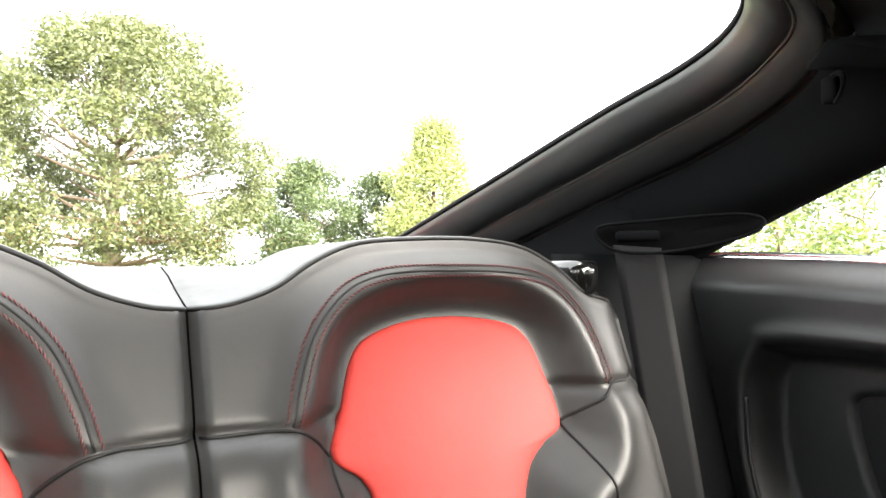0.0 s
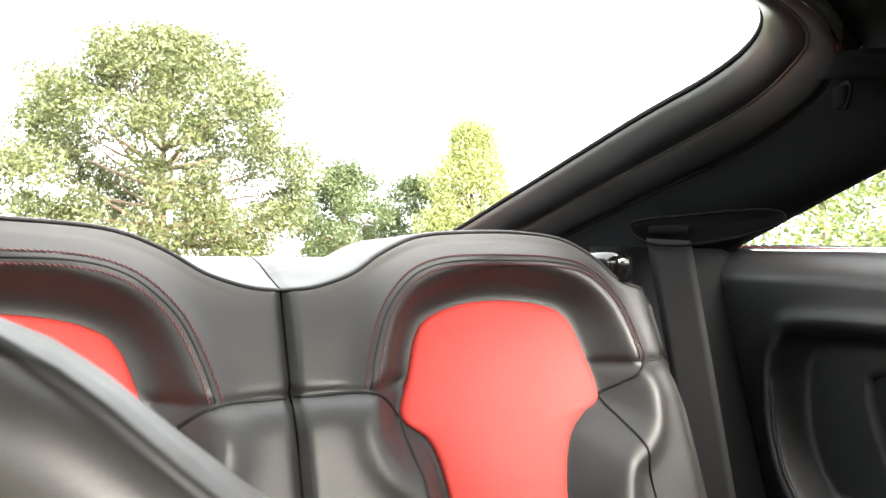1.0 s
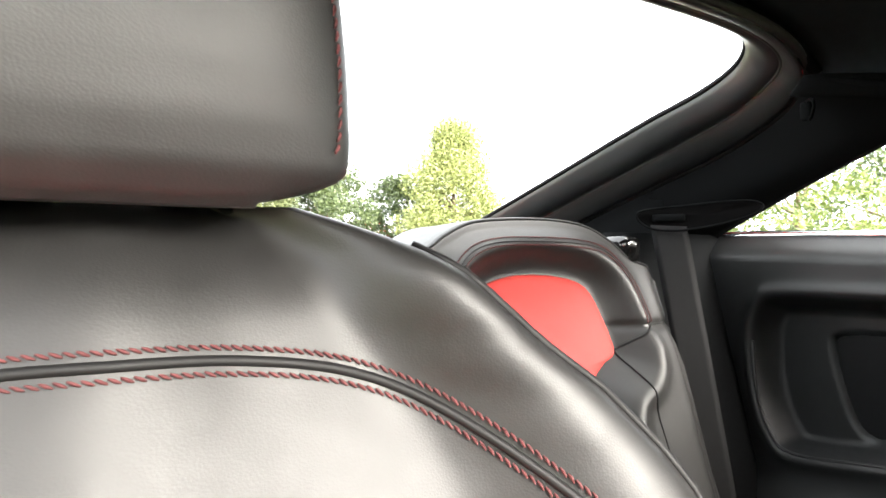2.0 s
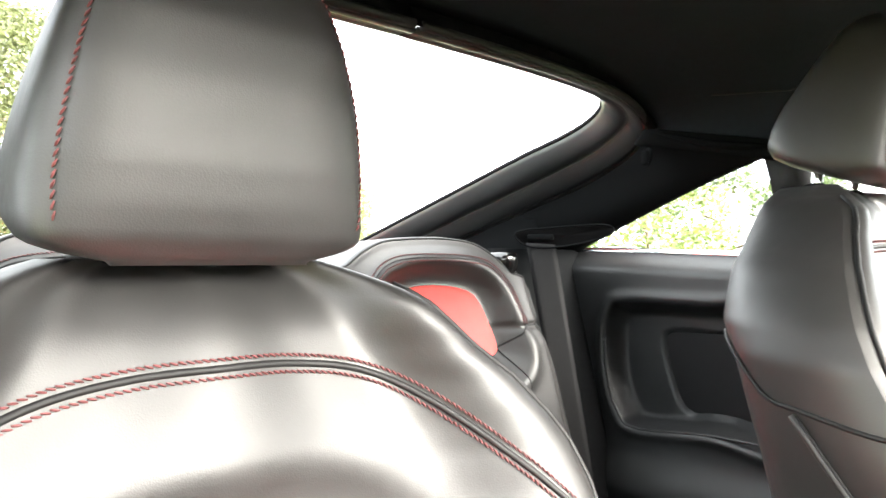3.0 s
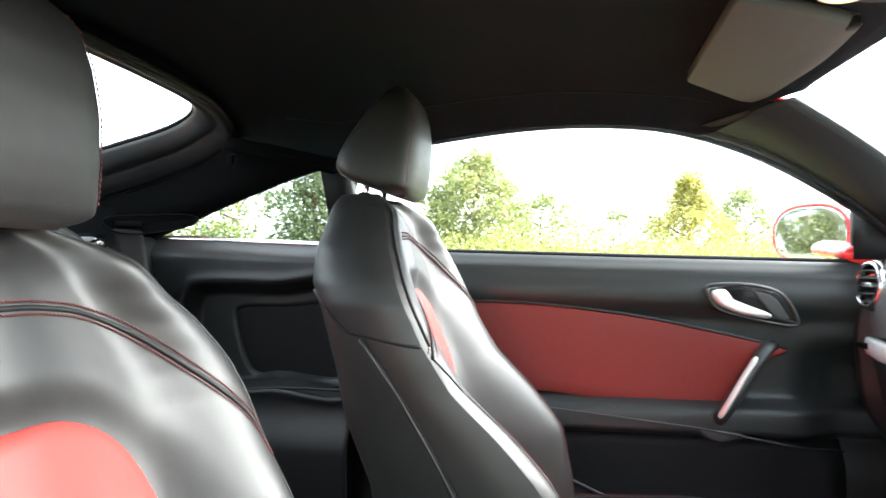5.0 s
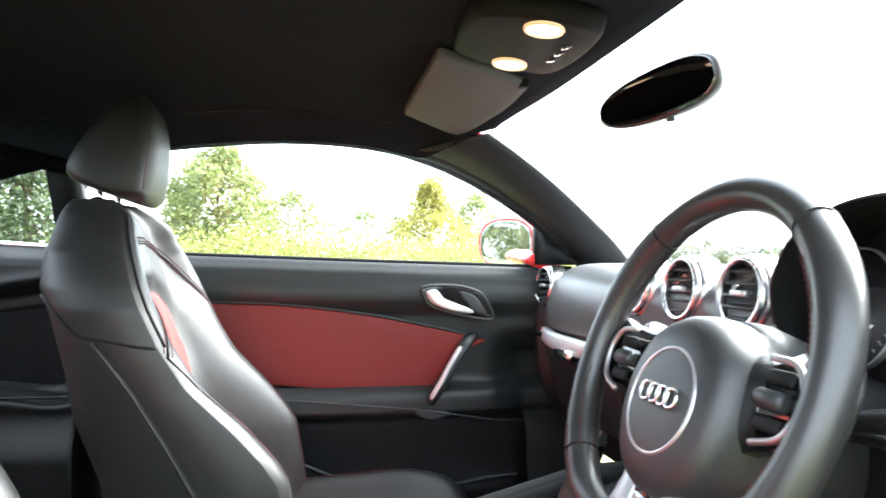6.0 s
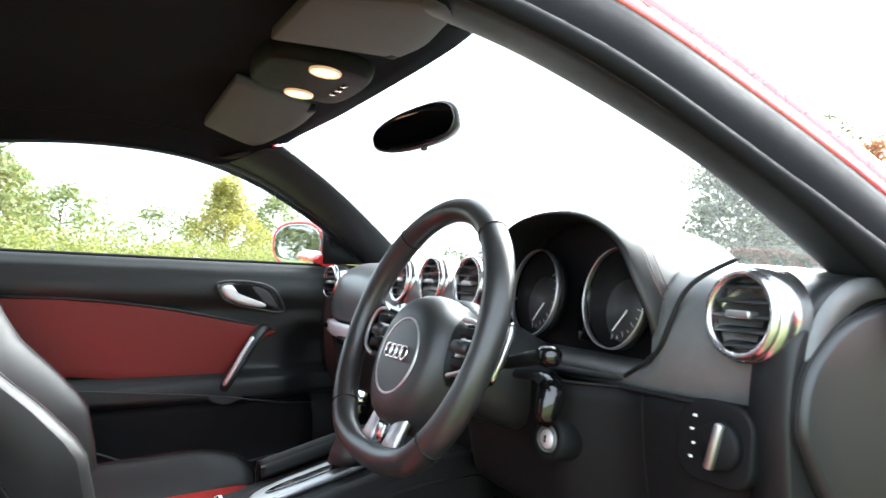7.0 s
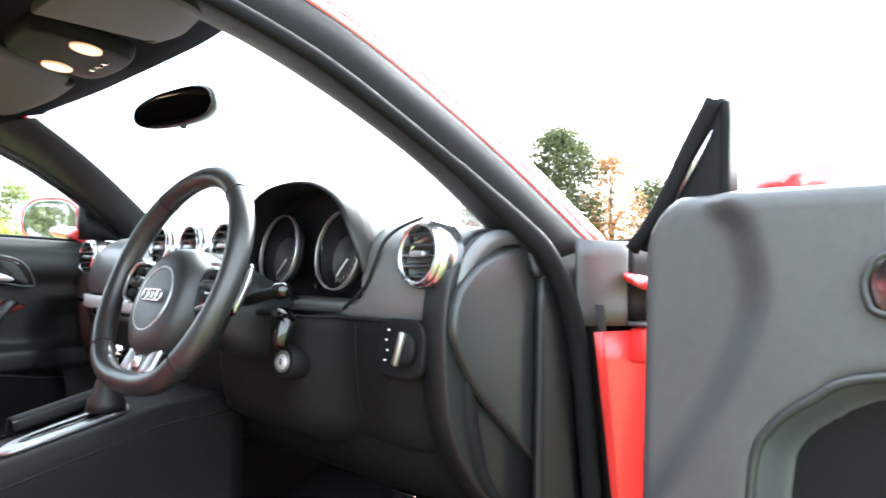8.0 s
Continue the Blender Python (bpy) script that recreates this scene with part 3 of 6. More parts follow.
# end caps
for sg in (-1, 1):
    cap = [(0.602, 0.774), (0.612, 0.815), (0.64, 0.845), (0.68, 0.868), (0.74, 0.882), (0.80, 0.886), (0.806, 0.80), (0.806, 0.70), (0.802, 0.566), (0.73, 0.615), (0.655, 0.683), (0.612, 0.745)]
    o = curve([(sg * 0.712, y, z) for y, z in cap], 60, True)
    part("end_cap", pillow(o, (sg, 0, 0), 0.010, 0.06, 0.02), SOFT, dash)
    part("end_gap", tube(o, 0.0022, 6, True), SEAM, dash)
    fill = curve([(sg * 0.695, y, z) for y, z in [(0.60, 0.80), (0.62, 0.86), (0.68, 0.905), (0.80, 0.905), (0.95, 0.895), (0.95, 0.55), (0.85, 0.47), (0.70, 0.52), (0.62, 0.62), (0.60, 0.72)]], 50, True)
    part("end_panel", pillow(fill, (sg, 0, 0), 0.012, 0.03, 0.03), SIDE, dash)


def vent(at, normal, parent, r=0.043):
    """A round air vent: bezel, dark bore, slats and the slider tab."""
    m = facing(at, normal)
    ob = part("vent", ring_shape(r - 0.0055, r + 0.003, 0.016, 40, m @ pose(0, 0, -0.004)), ALU, parent, "round air vent with aluminium bezel")
    skirt = lathe([(r + 0.008, -0.03), (r + 0.0065, -0.004), (r + 0.004, 0.004), (r - 0.002, 0.004), (r - 0.004, -0.03)], 36, m)
    part("collar", skirt, ALU, ob)
    part("bore", lathe([(r - 0.005, -0.035), (r - 0.005, -0.03), (0.0005, -0.03)], 32, m), GLOSSY, ob)
    for k in range(5):
        h = (k - 2) * 0.0145
        half = math.sqrt(max((r - 0.006) ** 2 - h * h, 1e-5))
        s = rbox((2 * half, 0.003, 0.016), 0.001, 1)
        bmesh.ops.transform(s, matrix=m @ pose(0, h, 0.000, 18), verts=s.verts)
        part("slat", s, SOFT, ob)
    tab = rbox((0.030, 0.008, 0.014), 0.002)
    bmesh.ops.transform(tab, matrix=m @ pose(0, 0.0, 0.006), verts=tab.verts)
    part("tab", tab, SATIN, ob)
    return ob


vent((-0.645, 0.612, 0.866), (0.10, -1, 0.10), dash)
vent((0.655, 0.607, 0.868), (-0.10, -1, 0.10), dash)
for x in (-0.128, 0.010, 0.148):
    vent((x, 0.586, 0.884), (0, -1, 0.12), dash, 0.044)
# dark centre stack under the vents
part("centre_stack", slab([[(x, 0.578 + 0.05 * s, 0.82 - 0.22 * s) for s in np.linspace(0, 1, 8)] for x in np.linspace(-0.115, 0.135, 10)], (0, 0.03, 0)), GLOSSY, dash, "glossy black centre stack with switches")
for k in range(5):
    part("button", rbox((0.034, 0.008, 0.013), 0.003, at=(-0.075 + 0.0425 * k, 0.577, 0.805)), SOFT, dash)
part("radio_frame", tube([(-0.10, 0.575, 0.79), (0.12, 0.575, 0.79), (0.12, 0.60, 0.68), (-0.10, 0.60, 0.68)], 0.003, 6, True), ALU, dash)

# instrument hood with two dials
cluster = thing("instrument_cluster", "black hooded instrument cluster with two chrome-ringed dials", "instruments")
CX, CZ = 0.373, 0.867
arch = [(-0.170, -0.075), (-0.178, -0.03), (-0.168, 0.025), (-0.135, 0.080), (-0.075, 0.112), (0.0, 0.121), (0.075, 0.112), (0.135, 0.080), (0.168, 0.025), (0.178, -0.03), (0.170, -0.075)]
rows = []
for y, k, dz in ((0.80, 0.80, 0.0), (0.72, 0.93, 0.0), (0.64, 1.0, 0.0), (0.60, 1.01, 0.0), (0.578, 1.0, 0.0), (0.570, 0.975, 0.0), (0.576, 0.945, 0.0), (0.60, 0.93, 0.0), (0.635, 0.91, 0.0)):
    rows.append([(CX + px * k, y + 0.03 * smooth(0.05, -0.08, pz), CZ + pz * k + dz) for px, pz in curve(arch, 48)])
hood = grid(rows)
bmesh.ops.recalc_face_normals(hood, faces=hood.faces)
part("hood", hood, LEATHER, cluster)
lin = grid([[(CX + (a[0] - CX) * 0.985, a[1] + 0.001, CZ + (a[2] - CZ) * 0.985) for a in r] for r in rows[5:]])
part("hood_lining", lin, HARD, cluster)
rim = [(CX + px * 1.008, 0.598 + 0.03 * smooth(0.05, -0.08, pz), CZ + pz * 1.008) for px, pz in curve(arch, 90)]
part("stitching", merged(stitches(rim, (0.0012, 0, 0.0008)), stitches([(a, b + 0.012, c) for a, b, c in rim], (0.0012, 0, 0.0008))), THREAD, cluster, "fine red double stitching")
back = curve([(CX + px * 0.93, 0.655, CZ + pz * 0.93) for px, pz in arch], 48)
part("backing", pillow(back, (0, -1, 0), 0.004, 0.05), DIAL, cluster)
part("lower_lip", tube([(CX + x, 0.585 + 0.9 * x * x, 0.785 - 0.004 * math.cos(x * 9)) for x in np.linspace(-0.165, 0.165, 20)], 0.009, 8, flat=0.6), SOFT, cluster)
for dx in (-0.086, 0.086):
    m = facing((CX + dx * 0.99 + 0.004, 0.616, 0.875), (0, -1, 0.16)) @ Matrix.Diagonal((0.90, 1.02, 1, 1))
    dial = part("dial", lathe([(0.0615, -0.01), (0.061, 0.0), (0.0005, 0.0)], 44, m), DIAL, cluster, "round dial with white scale")
    part("bezel", ring_shape(0.0608, 0.0628, 0.007, 48, m @ pose(0, 0, 0.004)), SATIN, dial, "thin chrome bezel")
    part("scale_disc", lathe([(0.038, 0.0), (0.038, 0.002), (0.0005, 0.0022)], 36, m @ pose(0.019, -0.014, 0.0005)), DIAL_GREY, dial)
    marks = bmesh.new()
    for k in range(11):
        a = radians(35 - 125 * k / 10)
        ln = 0.007 if k % 2 == 0 else 0.004
        b = rbox((ln, 0.0012, 0.0006), 0.0002, 1)
        bmesh.ops.transform(b, matrix=m @ pose((0.050 - ln / 2) * math.cos(a), (0.050 - ln / 2) * math.sin(a), 0.0028, 0, 0, math.degrees(a)), verts=b.verts)
        merged(marks, b)
    part("scale_marks", marks, GREY_PRINT, dial)
    nb = rbox((0.036, 0.002, 0.0016), 0.0006, 1)
    bmesh.ops.transform(nb, matrix=m @ pose(0, 0, 0.004) @ pose(0.02, -0.018, 0.0) @ pose(0, 0, 0, 0, 0, 228) @ pose(0.012, 0, 0), verts=nb.verts)
    part("needle", nb, WHITE_PRINT, dial)
part("centre_display", rbox((0.042, 0.004, 0.075), 0.003, at=(CX + 0.004, 0.64, 0.85)), GLOSSY, cluster)

# driver's side lower panel: light switch, ignition lock, column
lamp_sw = thing("light_switch", "black rotary headlamp switch panel with silver knob", "switch")
m = facing((0.630, 0.594, 0.738), (0, -1, 0.08))
o = [m @ Vector((x, z, 0.0)) for x, z in rounded_rect(0.092, 0.082, 0.026)]
part("plate", pillow([tuple(v) for v in o], (0, -1, 0.08), 0.004, 0.06, 0.02), HARD, lamp_sw)
part("dial", lathe([(0.024, 0), (0.024, 0.008), (0.021, 0.011), (0.0005, 0.011)], 32, m @ pose(0.012, 0, 0.004)), HARD, lamp_sw)
kb = rbox((0.009, 0.048, 0.010), 0.003)
bmesh.ops.transform(kb, matrix=m @ pose(0.014, 0, 0.018, 0, 0, -14), verts=kb.verts)
part("knob", kb, SATIN, lamp_sw, "silver knob bar")
for k in range(4):
    b = rbox((0.0048, 0.0028, 0.001), 0.0003, 1)
    bmesh.ops.transform(b, matrix=m @ pose(-0.020 - 0.003 * (k % 2), 0.024 - 0.014 * k, 0.0086), verts=b.verts)
    part("symbol", b, WHITE_PRINT, lamp_sw)

lock = thing("ignition_lock", "round ignition lock with silver key slot", "ignition lock")
m = facing((0.437, 0.534, 0.704), (0.12, -1, 0.12))
part("bezel", lathe([(0.027, -0.05), (0.027, 0.002), (0.024, 0.007), (0.018, 0.007), (0.016, 0.002), (0.0005, 0.002)], 36, m), HARD, lock)
part("ring", ring_shape(0.0125, 0.0165, 0.007, 32, m @ pose(0, 0, 0.002)), DASH_LIT, lock)
part("barrel", lathe([(0.0118, 0.0), (0.0118, 0.007), (0.010, 0.009), (0.0005, 0.0095)], 28, m), WHITE_METAL, lock)
kb = rbox((0.0022, 0.009, 0.002), 0.0005, 1)
bmesh.ops.transform(kb, matrix=m @ pose(0, 0, 0.0100), verts=kb.verts)
part("key_slot", kb, SEAM, lock)

knee = thing("knee_panel", "black plastic knee panel under the steering column", "trim panel")
kn = np.array([[(x, 0.540 + 0.052 * smooth(0.42, 0.52, x) + 0.05 * smooth(0.22, 0.12, x) + 0.028 * smooth(0.58, 0.70, x) + 0.06 * s * s + (0.75 - 0.535) * smooth(0.6, 1.0, s) * 0.8, 0.774 - 0.28 * s) for s in np.linspace(0, 1, 14)] for x in np.linspace(0.14, 0.70, 36)])
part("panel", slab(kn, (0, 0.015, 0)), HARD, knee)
part("panel_seam", tube([(0.53, 0.5912 + 0.06 * s * s, 0.774 - 0.28 * s) for s in np.linspace(0.0, 0.5, 12)], 0.0008, 6), SEAM, knee)
part("top_edge", tube([(x, 0.540 + 0.052 * float(smooth(0.42, 0.52, x)) + 0.05 * float(smooth(0.22, 0.12, x)) + 0.028 * float(smooth(0.58, 0.70, x)), 0.7735) for x in np.linspace(0.15, 0.69, 40)], 0.0022, 6), SEAM, knee)

# ---- steering column and wheel ----
WC = Vector((0.323, 0.400, 0.825))
WN = Vector((0.02, -math.cos(radians(21.1)), math.sin(radians(21.1)))).normalized()
WM = facing(WC, WN)


def wheel_pt(x, z, d=0.0):
    return tuple(WM @ Vector((x, z, d)))


column = thing("steering_column", "black plastic steering column shroud with stalks", "steering column")
cr = []
for d, w, h, dz in ((-0.035, 0.055, 0.060, 0), (-0.06, 0.062, 0.066, 0), (-0.12, 0.066, 0.068, -0.005), (-0.24, 0.06, 0.06, -0.01)):
    cr.append([wheel_pt(w * math.copysign(abs(math.cos(a)) ** 0.7, math.cos(a)), dz + h * math.copysign(abs(math.sin(a)) ** 0.7, math.sin(a)), d) for a in np.linspace(0, 2 * math.pi, 33)[:-1]])
part("shroud", capped(cr), SOFT, column)
for sg, tilt in ((1, 0.035), (-1, 0.03)):
    p = [wheel_pt(sg * 0.05, 0.0, -0.085), wheel_pt(sg * 0.09, -0.002, -0.080), wheel_pt(sg * 0.14, 0.010, -0.078), wheel_pt(sg * 0.178, 0.018, -0.078)]
    part("stalk", tube(curve(p, 10), [0.008, 0.008, 0.008, 0.009, 0.010, 0.011, 0.012, 0.012, 0.011, 0.007], 12, flat=0.75), HARD, column, "black control stalk")
    part("stalk_tip", lathe([(0.004, -0.002), (0.0115, 0.0), (0.0125, 0.008), (0.011, 0.022), (0.003, 0.026)], 20, facing(wheel_pt(sg * 0.168, 0.017, -0.078), WM.to_3x3() @ Vector((sg, 0.05, 0.12)), (0, 0.3, 1))), GLOSSY, column)
# long lower stalk hanging beside the lock
low_stalk = curve([wheel_pt(0.05, -0.005, -0.125), wheel_pt(0.11, 0.0, -0.128), wheel_pt(0.136, -0.012, -0.130), wheel_pt(0.140, -0.055, -0.130)], 12)
part("cruise_stalk", tube(low_stalk, [0.008] * 4 + [0.011, 0.014, 0.016, 0.018, 0.018, 0.017, 0.014, 0.008], 14, flat=0.8), GLOSSY, column, "glossy black lower stalk")

wheel = thing("steering_wheel", "flat-bottomed black leather steering wheel with silver spokes", "steering wheel")
R = 0.1730
pts = []
for k in range(96):
    a = 2 * math.pi * k / 96
    x, z = R * math.cos(a), R * math.sin(a)
    low_z = -0.145
    if z < low_z:
        z = low_z - 0.012 * smooth(low_z, -R, z)
    pts.append((x, z))
pts = curve(pts, 120, True)
for _ in range(4):
    pts = (np.roll(pts, 1, 0) + 2 * pts + np.roll(pts, -1, 0)) / 4
rad = []
for x, z in pts:
    a = math.degrees(math.atan2(z, x))
    rad.append(0.0165 + 0.0015 * math.exp(-((abs(a) - 35) / 22) ** 2) + 0.0015 * math.exp(-((abs(a) - 145) / 22) ** 2))
part("rim", tube([wheel_pt(x, z) for x, z in pts], rad, 18, True), RIM, wheel)
for a0 in (52, 128, 222, 318):
    k = int(np.argmin([abs(((math.degrees(math.atan2(z, x)) - a0 + 180) % 360) - 180) for x, z in pts]))
    p, q = pts[k], pts[(k + 1) % 120]
    d = np.array(q) - np.array(p)
    d /= np.linalg.norm(d)
    ringp = [wheel_pt(p[0] + (-d[1]) * (rad[k] + 0.0002) * math.cos(b), p[1] + d[0] * (rad[k] + 0.0002) * math.cos(b), (rad[k] + 0.0002) * math.sin(b)) for b in np.linspace(0, 2 * math.pi, 25)[:-1]]
    part("rim_seam", tube(ringp, 0.0012, 5, True), SEAM, wheel)
# cross stitching on the inside of the rim
for a0, a1 in ((136, 172), (188, 226), (8, 44), (-46, -8)):
    inner_line = []
    for a in np.linspace(a0, a1, 30):
        k = int(np.argmin([abs(((math.degrees(math.atan2(z, x)) - a + 180) % 360) - 180) for x, z in pts]))
        p = np.array(pts[k])
        n = -p / np.linalg.norm(p)
        inner_line.append((p, n, rad[k]))
    for off, nm in ((-0.55, "stitching"), (0.25, "stitching")):
        line = [wheel_pt(*(p + n * r * math.cos(off)), r * math.sin(-off) + 0.0006) for p, n, r in inner_line]
        part(nm, stitches(line, (0, -0.0008, 0), 0.004, 0.002, 0.0008), THREAD, wheel, "red thread on the rim's inside")
# hub
hub = curve([(-0.080, 0.012), (-0.068, 0.055), (-0.038, 0.080), (0.0, 0.088), (0.038, 0.080), (0.068, 0.055), (0.080, 0.012), (0.073, -0.035), (0.051, -0.068), (0.024, -0.083), (0.0, -0.086), (-0.024, -0.083), (-0.051, -0.068), (-0.073, -0.035)], 60, True)
HZ = -0.033
rows = []
for s, d in ((0.95, -0.075), (1.02, -0.06), (1.05, -0.04), (1.03, -0.02), (0.98, -0.006), (0.90, 0.004), (0.80, 0.009), (0.6, 0.0115), (0.35, 0.012), (0.1, 0.012)):
    rows.append([wheel_pt(x * s * (1 + 0.04 * float(smooth(-0.005, -0.035, d))), HZ + z * s, d) for x, z in hub])
part("hub", capped(rows), SOFT, wheel)
part("hub_ring", ring_shape(0.0475, 0.0515, 0.004, 56, WM @ pose(0, HZ, 0.0085)), SATIN, wheel, "thin chrome ring round the centre")
for k in range(4):
    part("badge_ring", tube([wheel_pt(-0.021 + 0.014 * k + 0.0088 * math.cos(a), HZ + 0.004 + 0.0088 * math.sin(a), 0.0145) for a in np.linspace(0, 2 * math.pi, 25)[:-1]], 0.0017, 6, True), CHROME, wheel)
part("airbag_mark", rbox((0.020, 0.0012, 0.003), 0.0003, 1, at=wheel_pt(0.0, HZ - 0.060, 0.008)), DIAL_GREY, wheel)
for sg in (-1, 1):
    arm = [[wheel_pt(sg * (0.068 + 0.092 * s), zc + hh * c, dd + 0.012 * (1 - abs(c) ** 3) - 0.018) for c in np.linspace(-1, 1, 9)] for s, zc, hh, dd in ((0, -0.012, 0.044, -0.004), (0.35, -0.004, 0.038, -0.004), (0.7, 0.002, 0.034, -0.002), (1, 0.004, 0.038, 0.0))]
    sp = part("spoke", slab(arm, tuple(-WN * 0.014)), GLOSSY, wheel, "spoke with switches and silver surround")
    o = curve([wheel_pt(sg * x, z - 0.012, -0.003) for x, z in ((0.106, 0.040), (0.136, 0.036), (0.149, 0.012), (0.139, -0.016), (0.110, -0.027))], 30)
    part("surround", tube(o, 0.0030, 8), SATIN, sp)
    part("roller", lathe([(0.004, -0.016), (0.008, -0.014), (0.008, 0.014), (0.004, 0.016)], 18, facing(wheel_pt(sg * 0.116, -0.004, -0.006), WM.to_3x3() @ Vector((1, 0, 0)))), SOFT, sp)
    for zz in (0.026, -0.010):
        b = rbox((0.03, 0.012, 0.006), 0.003)
        bmesh.ops.transform(b, matrix=WM @ pose(sg * 0.118, zz - 0.012, -0.006), verts=b.verts)
        part("switch", b, HARD, sp)
    # lower spoke blade
    blade = [[wheel_pt(sg * (xa + (xb - xa) * c), z, d + 0.004 * math.sin(math.pi * c)) for c in np.linspace(0, 1, 6)] for z, xa, xb, d in ((-0.085, 0.024, 0.050, -0.012), (-0.105, 0.018, 0.047, -0.008), (-0.13, 0.016, 0.048, -0.004), (-0.15, 0.016, 0.052, 0.0))]
    part("lower_spoke", slab(blade, tuple(-WN * 0.008)), SATIN, wheel, "silver lower spoke blade")
    # shift paddle behind the wheel
    pd = curve([wheel_pt(sg * x, z, -0.036) for x, z in ((0.085, 0.03), (0.12, 0.045), (0.152, 0.04), (0.158, 0.01), (0.15, -0.03), (0.13, -0.035), (0.11, -0.01))], 40, True)
    part("paddle", pillow(pd, tuple(-WN), 0.007, 0.12, 0.003), ALU, wheel, "silver shift paddle")
part("lower_insert", rbox((0.034, 0.075, 0.006), 0.003), GLOSSY, wheel).matrix_world = WM @ pose(0, -0.122, -0.006)
part("lower_badge", rbox((0.022, 0.016, 0.003), 0.001), ALU, wheel).matrix_world = WM @ pose(0, -0.126, -0.002)

# ---- rear seats ----
RED_OUT = [(-0.111, 0.788), (-0.125, 0.826), (-0.140, 0.865), (-0.161, 0.885), (-0.208, 0.898), (-0.263, 0.900), (-0.320, 0.892), (-0.346, 0.876), (-0.359, 0.839), (-0.366, 0.789), (-0.340, 0.773), (-0.313, 0.750), (-0.293, 0.70), (-0.283, 0.62), (-0.278, 0.50), (-0.165, 0.50), (-0.158, 0.62), (-0.151, 0.711), (-0.139, 0.762)]
RS_TOP = [(0.0, 0.918), (-0.033, 0.922), (-0.071, 0.935), (-0.107, 0.957), (-0.151, 0.974), (-0.215, 0.980), (-0.285, 0.981), (-0.344, 0.974), (-0.386, 0.953), (-0.418, 0.926), (-0.448, 0.916), (-0.472, 0.908), (-0.486, 0.892)]


def rear_seat(sg):
    """One half of the rear bench's backrest; sg -1: passenger's side."""
    seat = thing("rear_seat", "black leather rear seat back with red centre panel", "car seat", "rear seats")
    top = curve(RS_TOP, 60)
    red = curve(RED_OUT, 90, True)

    def face(x, z):
        """y of the padded front at x (passenger's side) and height z."""
        d = signed(red, x, z)
        h = -0.032 + 0.032 * smooth(-0.004, 0.05, d) - 0.10 * np.maximum(d - 0.055, 0) + 0.010 * np.exp(-((d - 0.045) / 0.018) ** 2)
        h = h - 0.011 * np.exp(-((x + 0.001) / 0.0055) ** 2)
        h = h - 0.022 * smooth(-0.448, -0.488, x)
        line = 0.820 + 0.004 * smooth(-0.33, -0.40, x)
        near = np.where(d > 0.0, np.exp(-(((z - line) / 0.006) ** 2)), 0)
        h = h - 0.006 * near + 0.008 * smooth(0.826, 0.79, z) * smooth(0, 0.02, d)
        return -0.806 - 0.37 * (z - 0.821) + h

    xs_ = np.concatenate([np.linspace(-0.0009, -0.03, 12), np.linspace(-0.035, -0.455, 66), np.linspace(-0.46, -0.488, 8)])
    cols = []
    for x in xs_:
        zt = float(np.interp(-x, -top[:, 0], top[:, 1]))
        zz = np.concatenate([np.linspace(0.40, 0.70, 8), np.linspace(0.71, zt - 0.012, 60)])
        yy = face(np.full(zz.shape, x), zz)
        col = [(sg * -x, y, z) for y, z in zip(yy, zz)]
        ye = yy[-1]
        for a in (25, 50, 75, 90):
            col.append((sg * -x, ye - 0.012 * (1 - math.cos(radians(a))), zt - 0.012 + 0.012 * math.sin(radians(a))))
        for k, dz in ((0.04, 0.35), (0.08, 0.75), (0.12, 1.0), (0.15, 0.9)):
            col.append((sg * -x, ye - 0.012 - k, zt + dz * max(0.950 - zt, 0.0) - 0.004 * dz * smooth(0.96, 0.99, zt)))
        for k, dz in ((0.16, -0.04), (0.155, -0.4)):
            col.append((sg * -x, ye - 0.012 - k, zt + dz))
        cols.append(col)
    part("backrest", grid(cols), LEATHER, seat)
    # red centre panel
    c = red.mean(0)
    rows = []
    for k, s in enumerate((1.0, 0.985, 0.96, 0.92, 0.8, 0.6, 0.4, 0.2, 0.05)):
        lift = (-0.002, 0.003, 0.005, 0.006, 0.007, 0.008, 0.008, 0.008, 0.008)[k]
        ring = [(c[0] + (x - c[0]) * s, c[1] + (z - c[1]) * s) for x, z in red]
        yy = face(np.array([q[0] for q in ring]), np.array([q[1] for q in ring])) if s > 0.7 else [-0.806 - 0.37 * (q[1] - 0.821) - 0.032 for q in ring]
        rows.append([(sg * -x, y + lift, z) for (x, z), y in zip(ring, yy)])
    part("centre_panel", capped(rows), RED_LEATHER, seat, "bright red leather centre panel")

    def on(line, lift=0.0):
        yy = face(np.array([p[0] for p in line]), np.array([p[1] for p in line]))
        return [(sg * -x, y + lift, z) for (x, z), y in zip(line, yy)]

    arch = curve([(-0.070, 0.823), (-0.079, 0.854), (-0.095, 0.891), (-0.118, 0.918), (-0.144, 0.935), (-0.182, 0.944), (-0.242, 0.946), (-0.313, 0.944), (-0.364, 0.934), (-0.395, 0.906), (-0.409, 0.875), (-0.416, 0.826)], 90)
    nrm = np.gradient(arch, axis=0)
    nrm = np.stack([-nrm[:, 1], nrm[:, 0]], 1) / np.linalg.norm(nrm, axis=1)[:, None]
    part("arch_seam", tube(on(arch, -0.0004), 0.0014, 6), SEAM, seat)
    st = stitches(on(arch + nrm * 0.0055), (0, 0.0009, 0.0002))
    stitches(on(arch - nrm * 0.0055), (0, 0.0009, 0.0002), bm=st)
    part("stitching", st, THREAD, seat, "red double stitching")
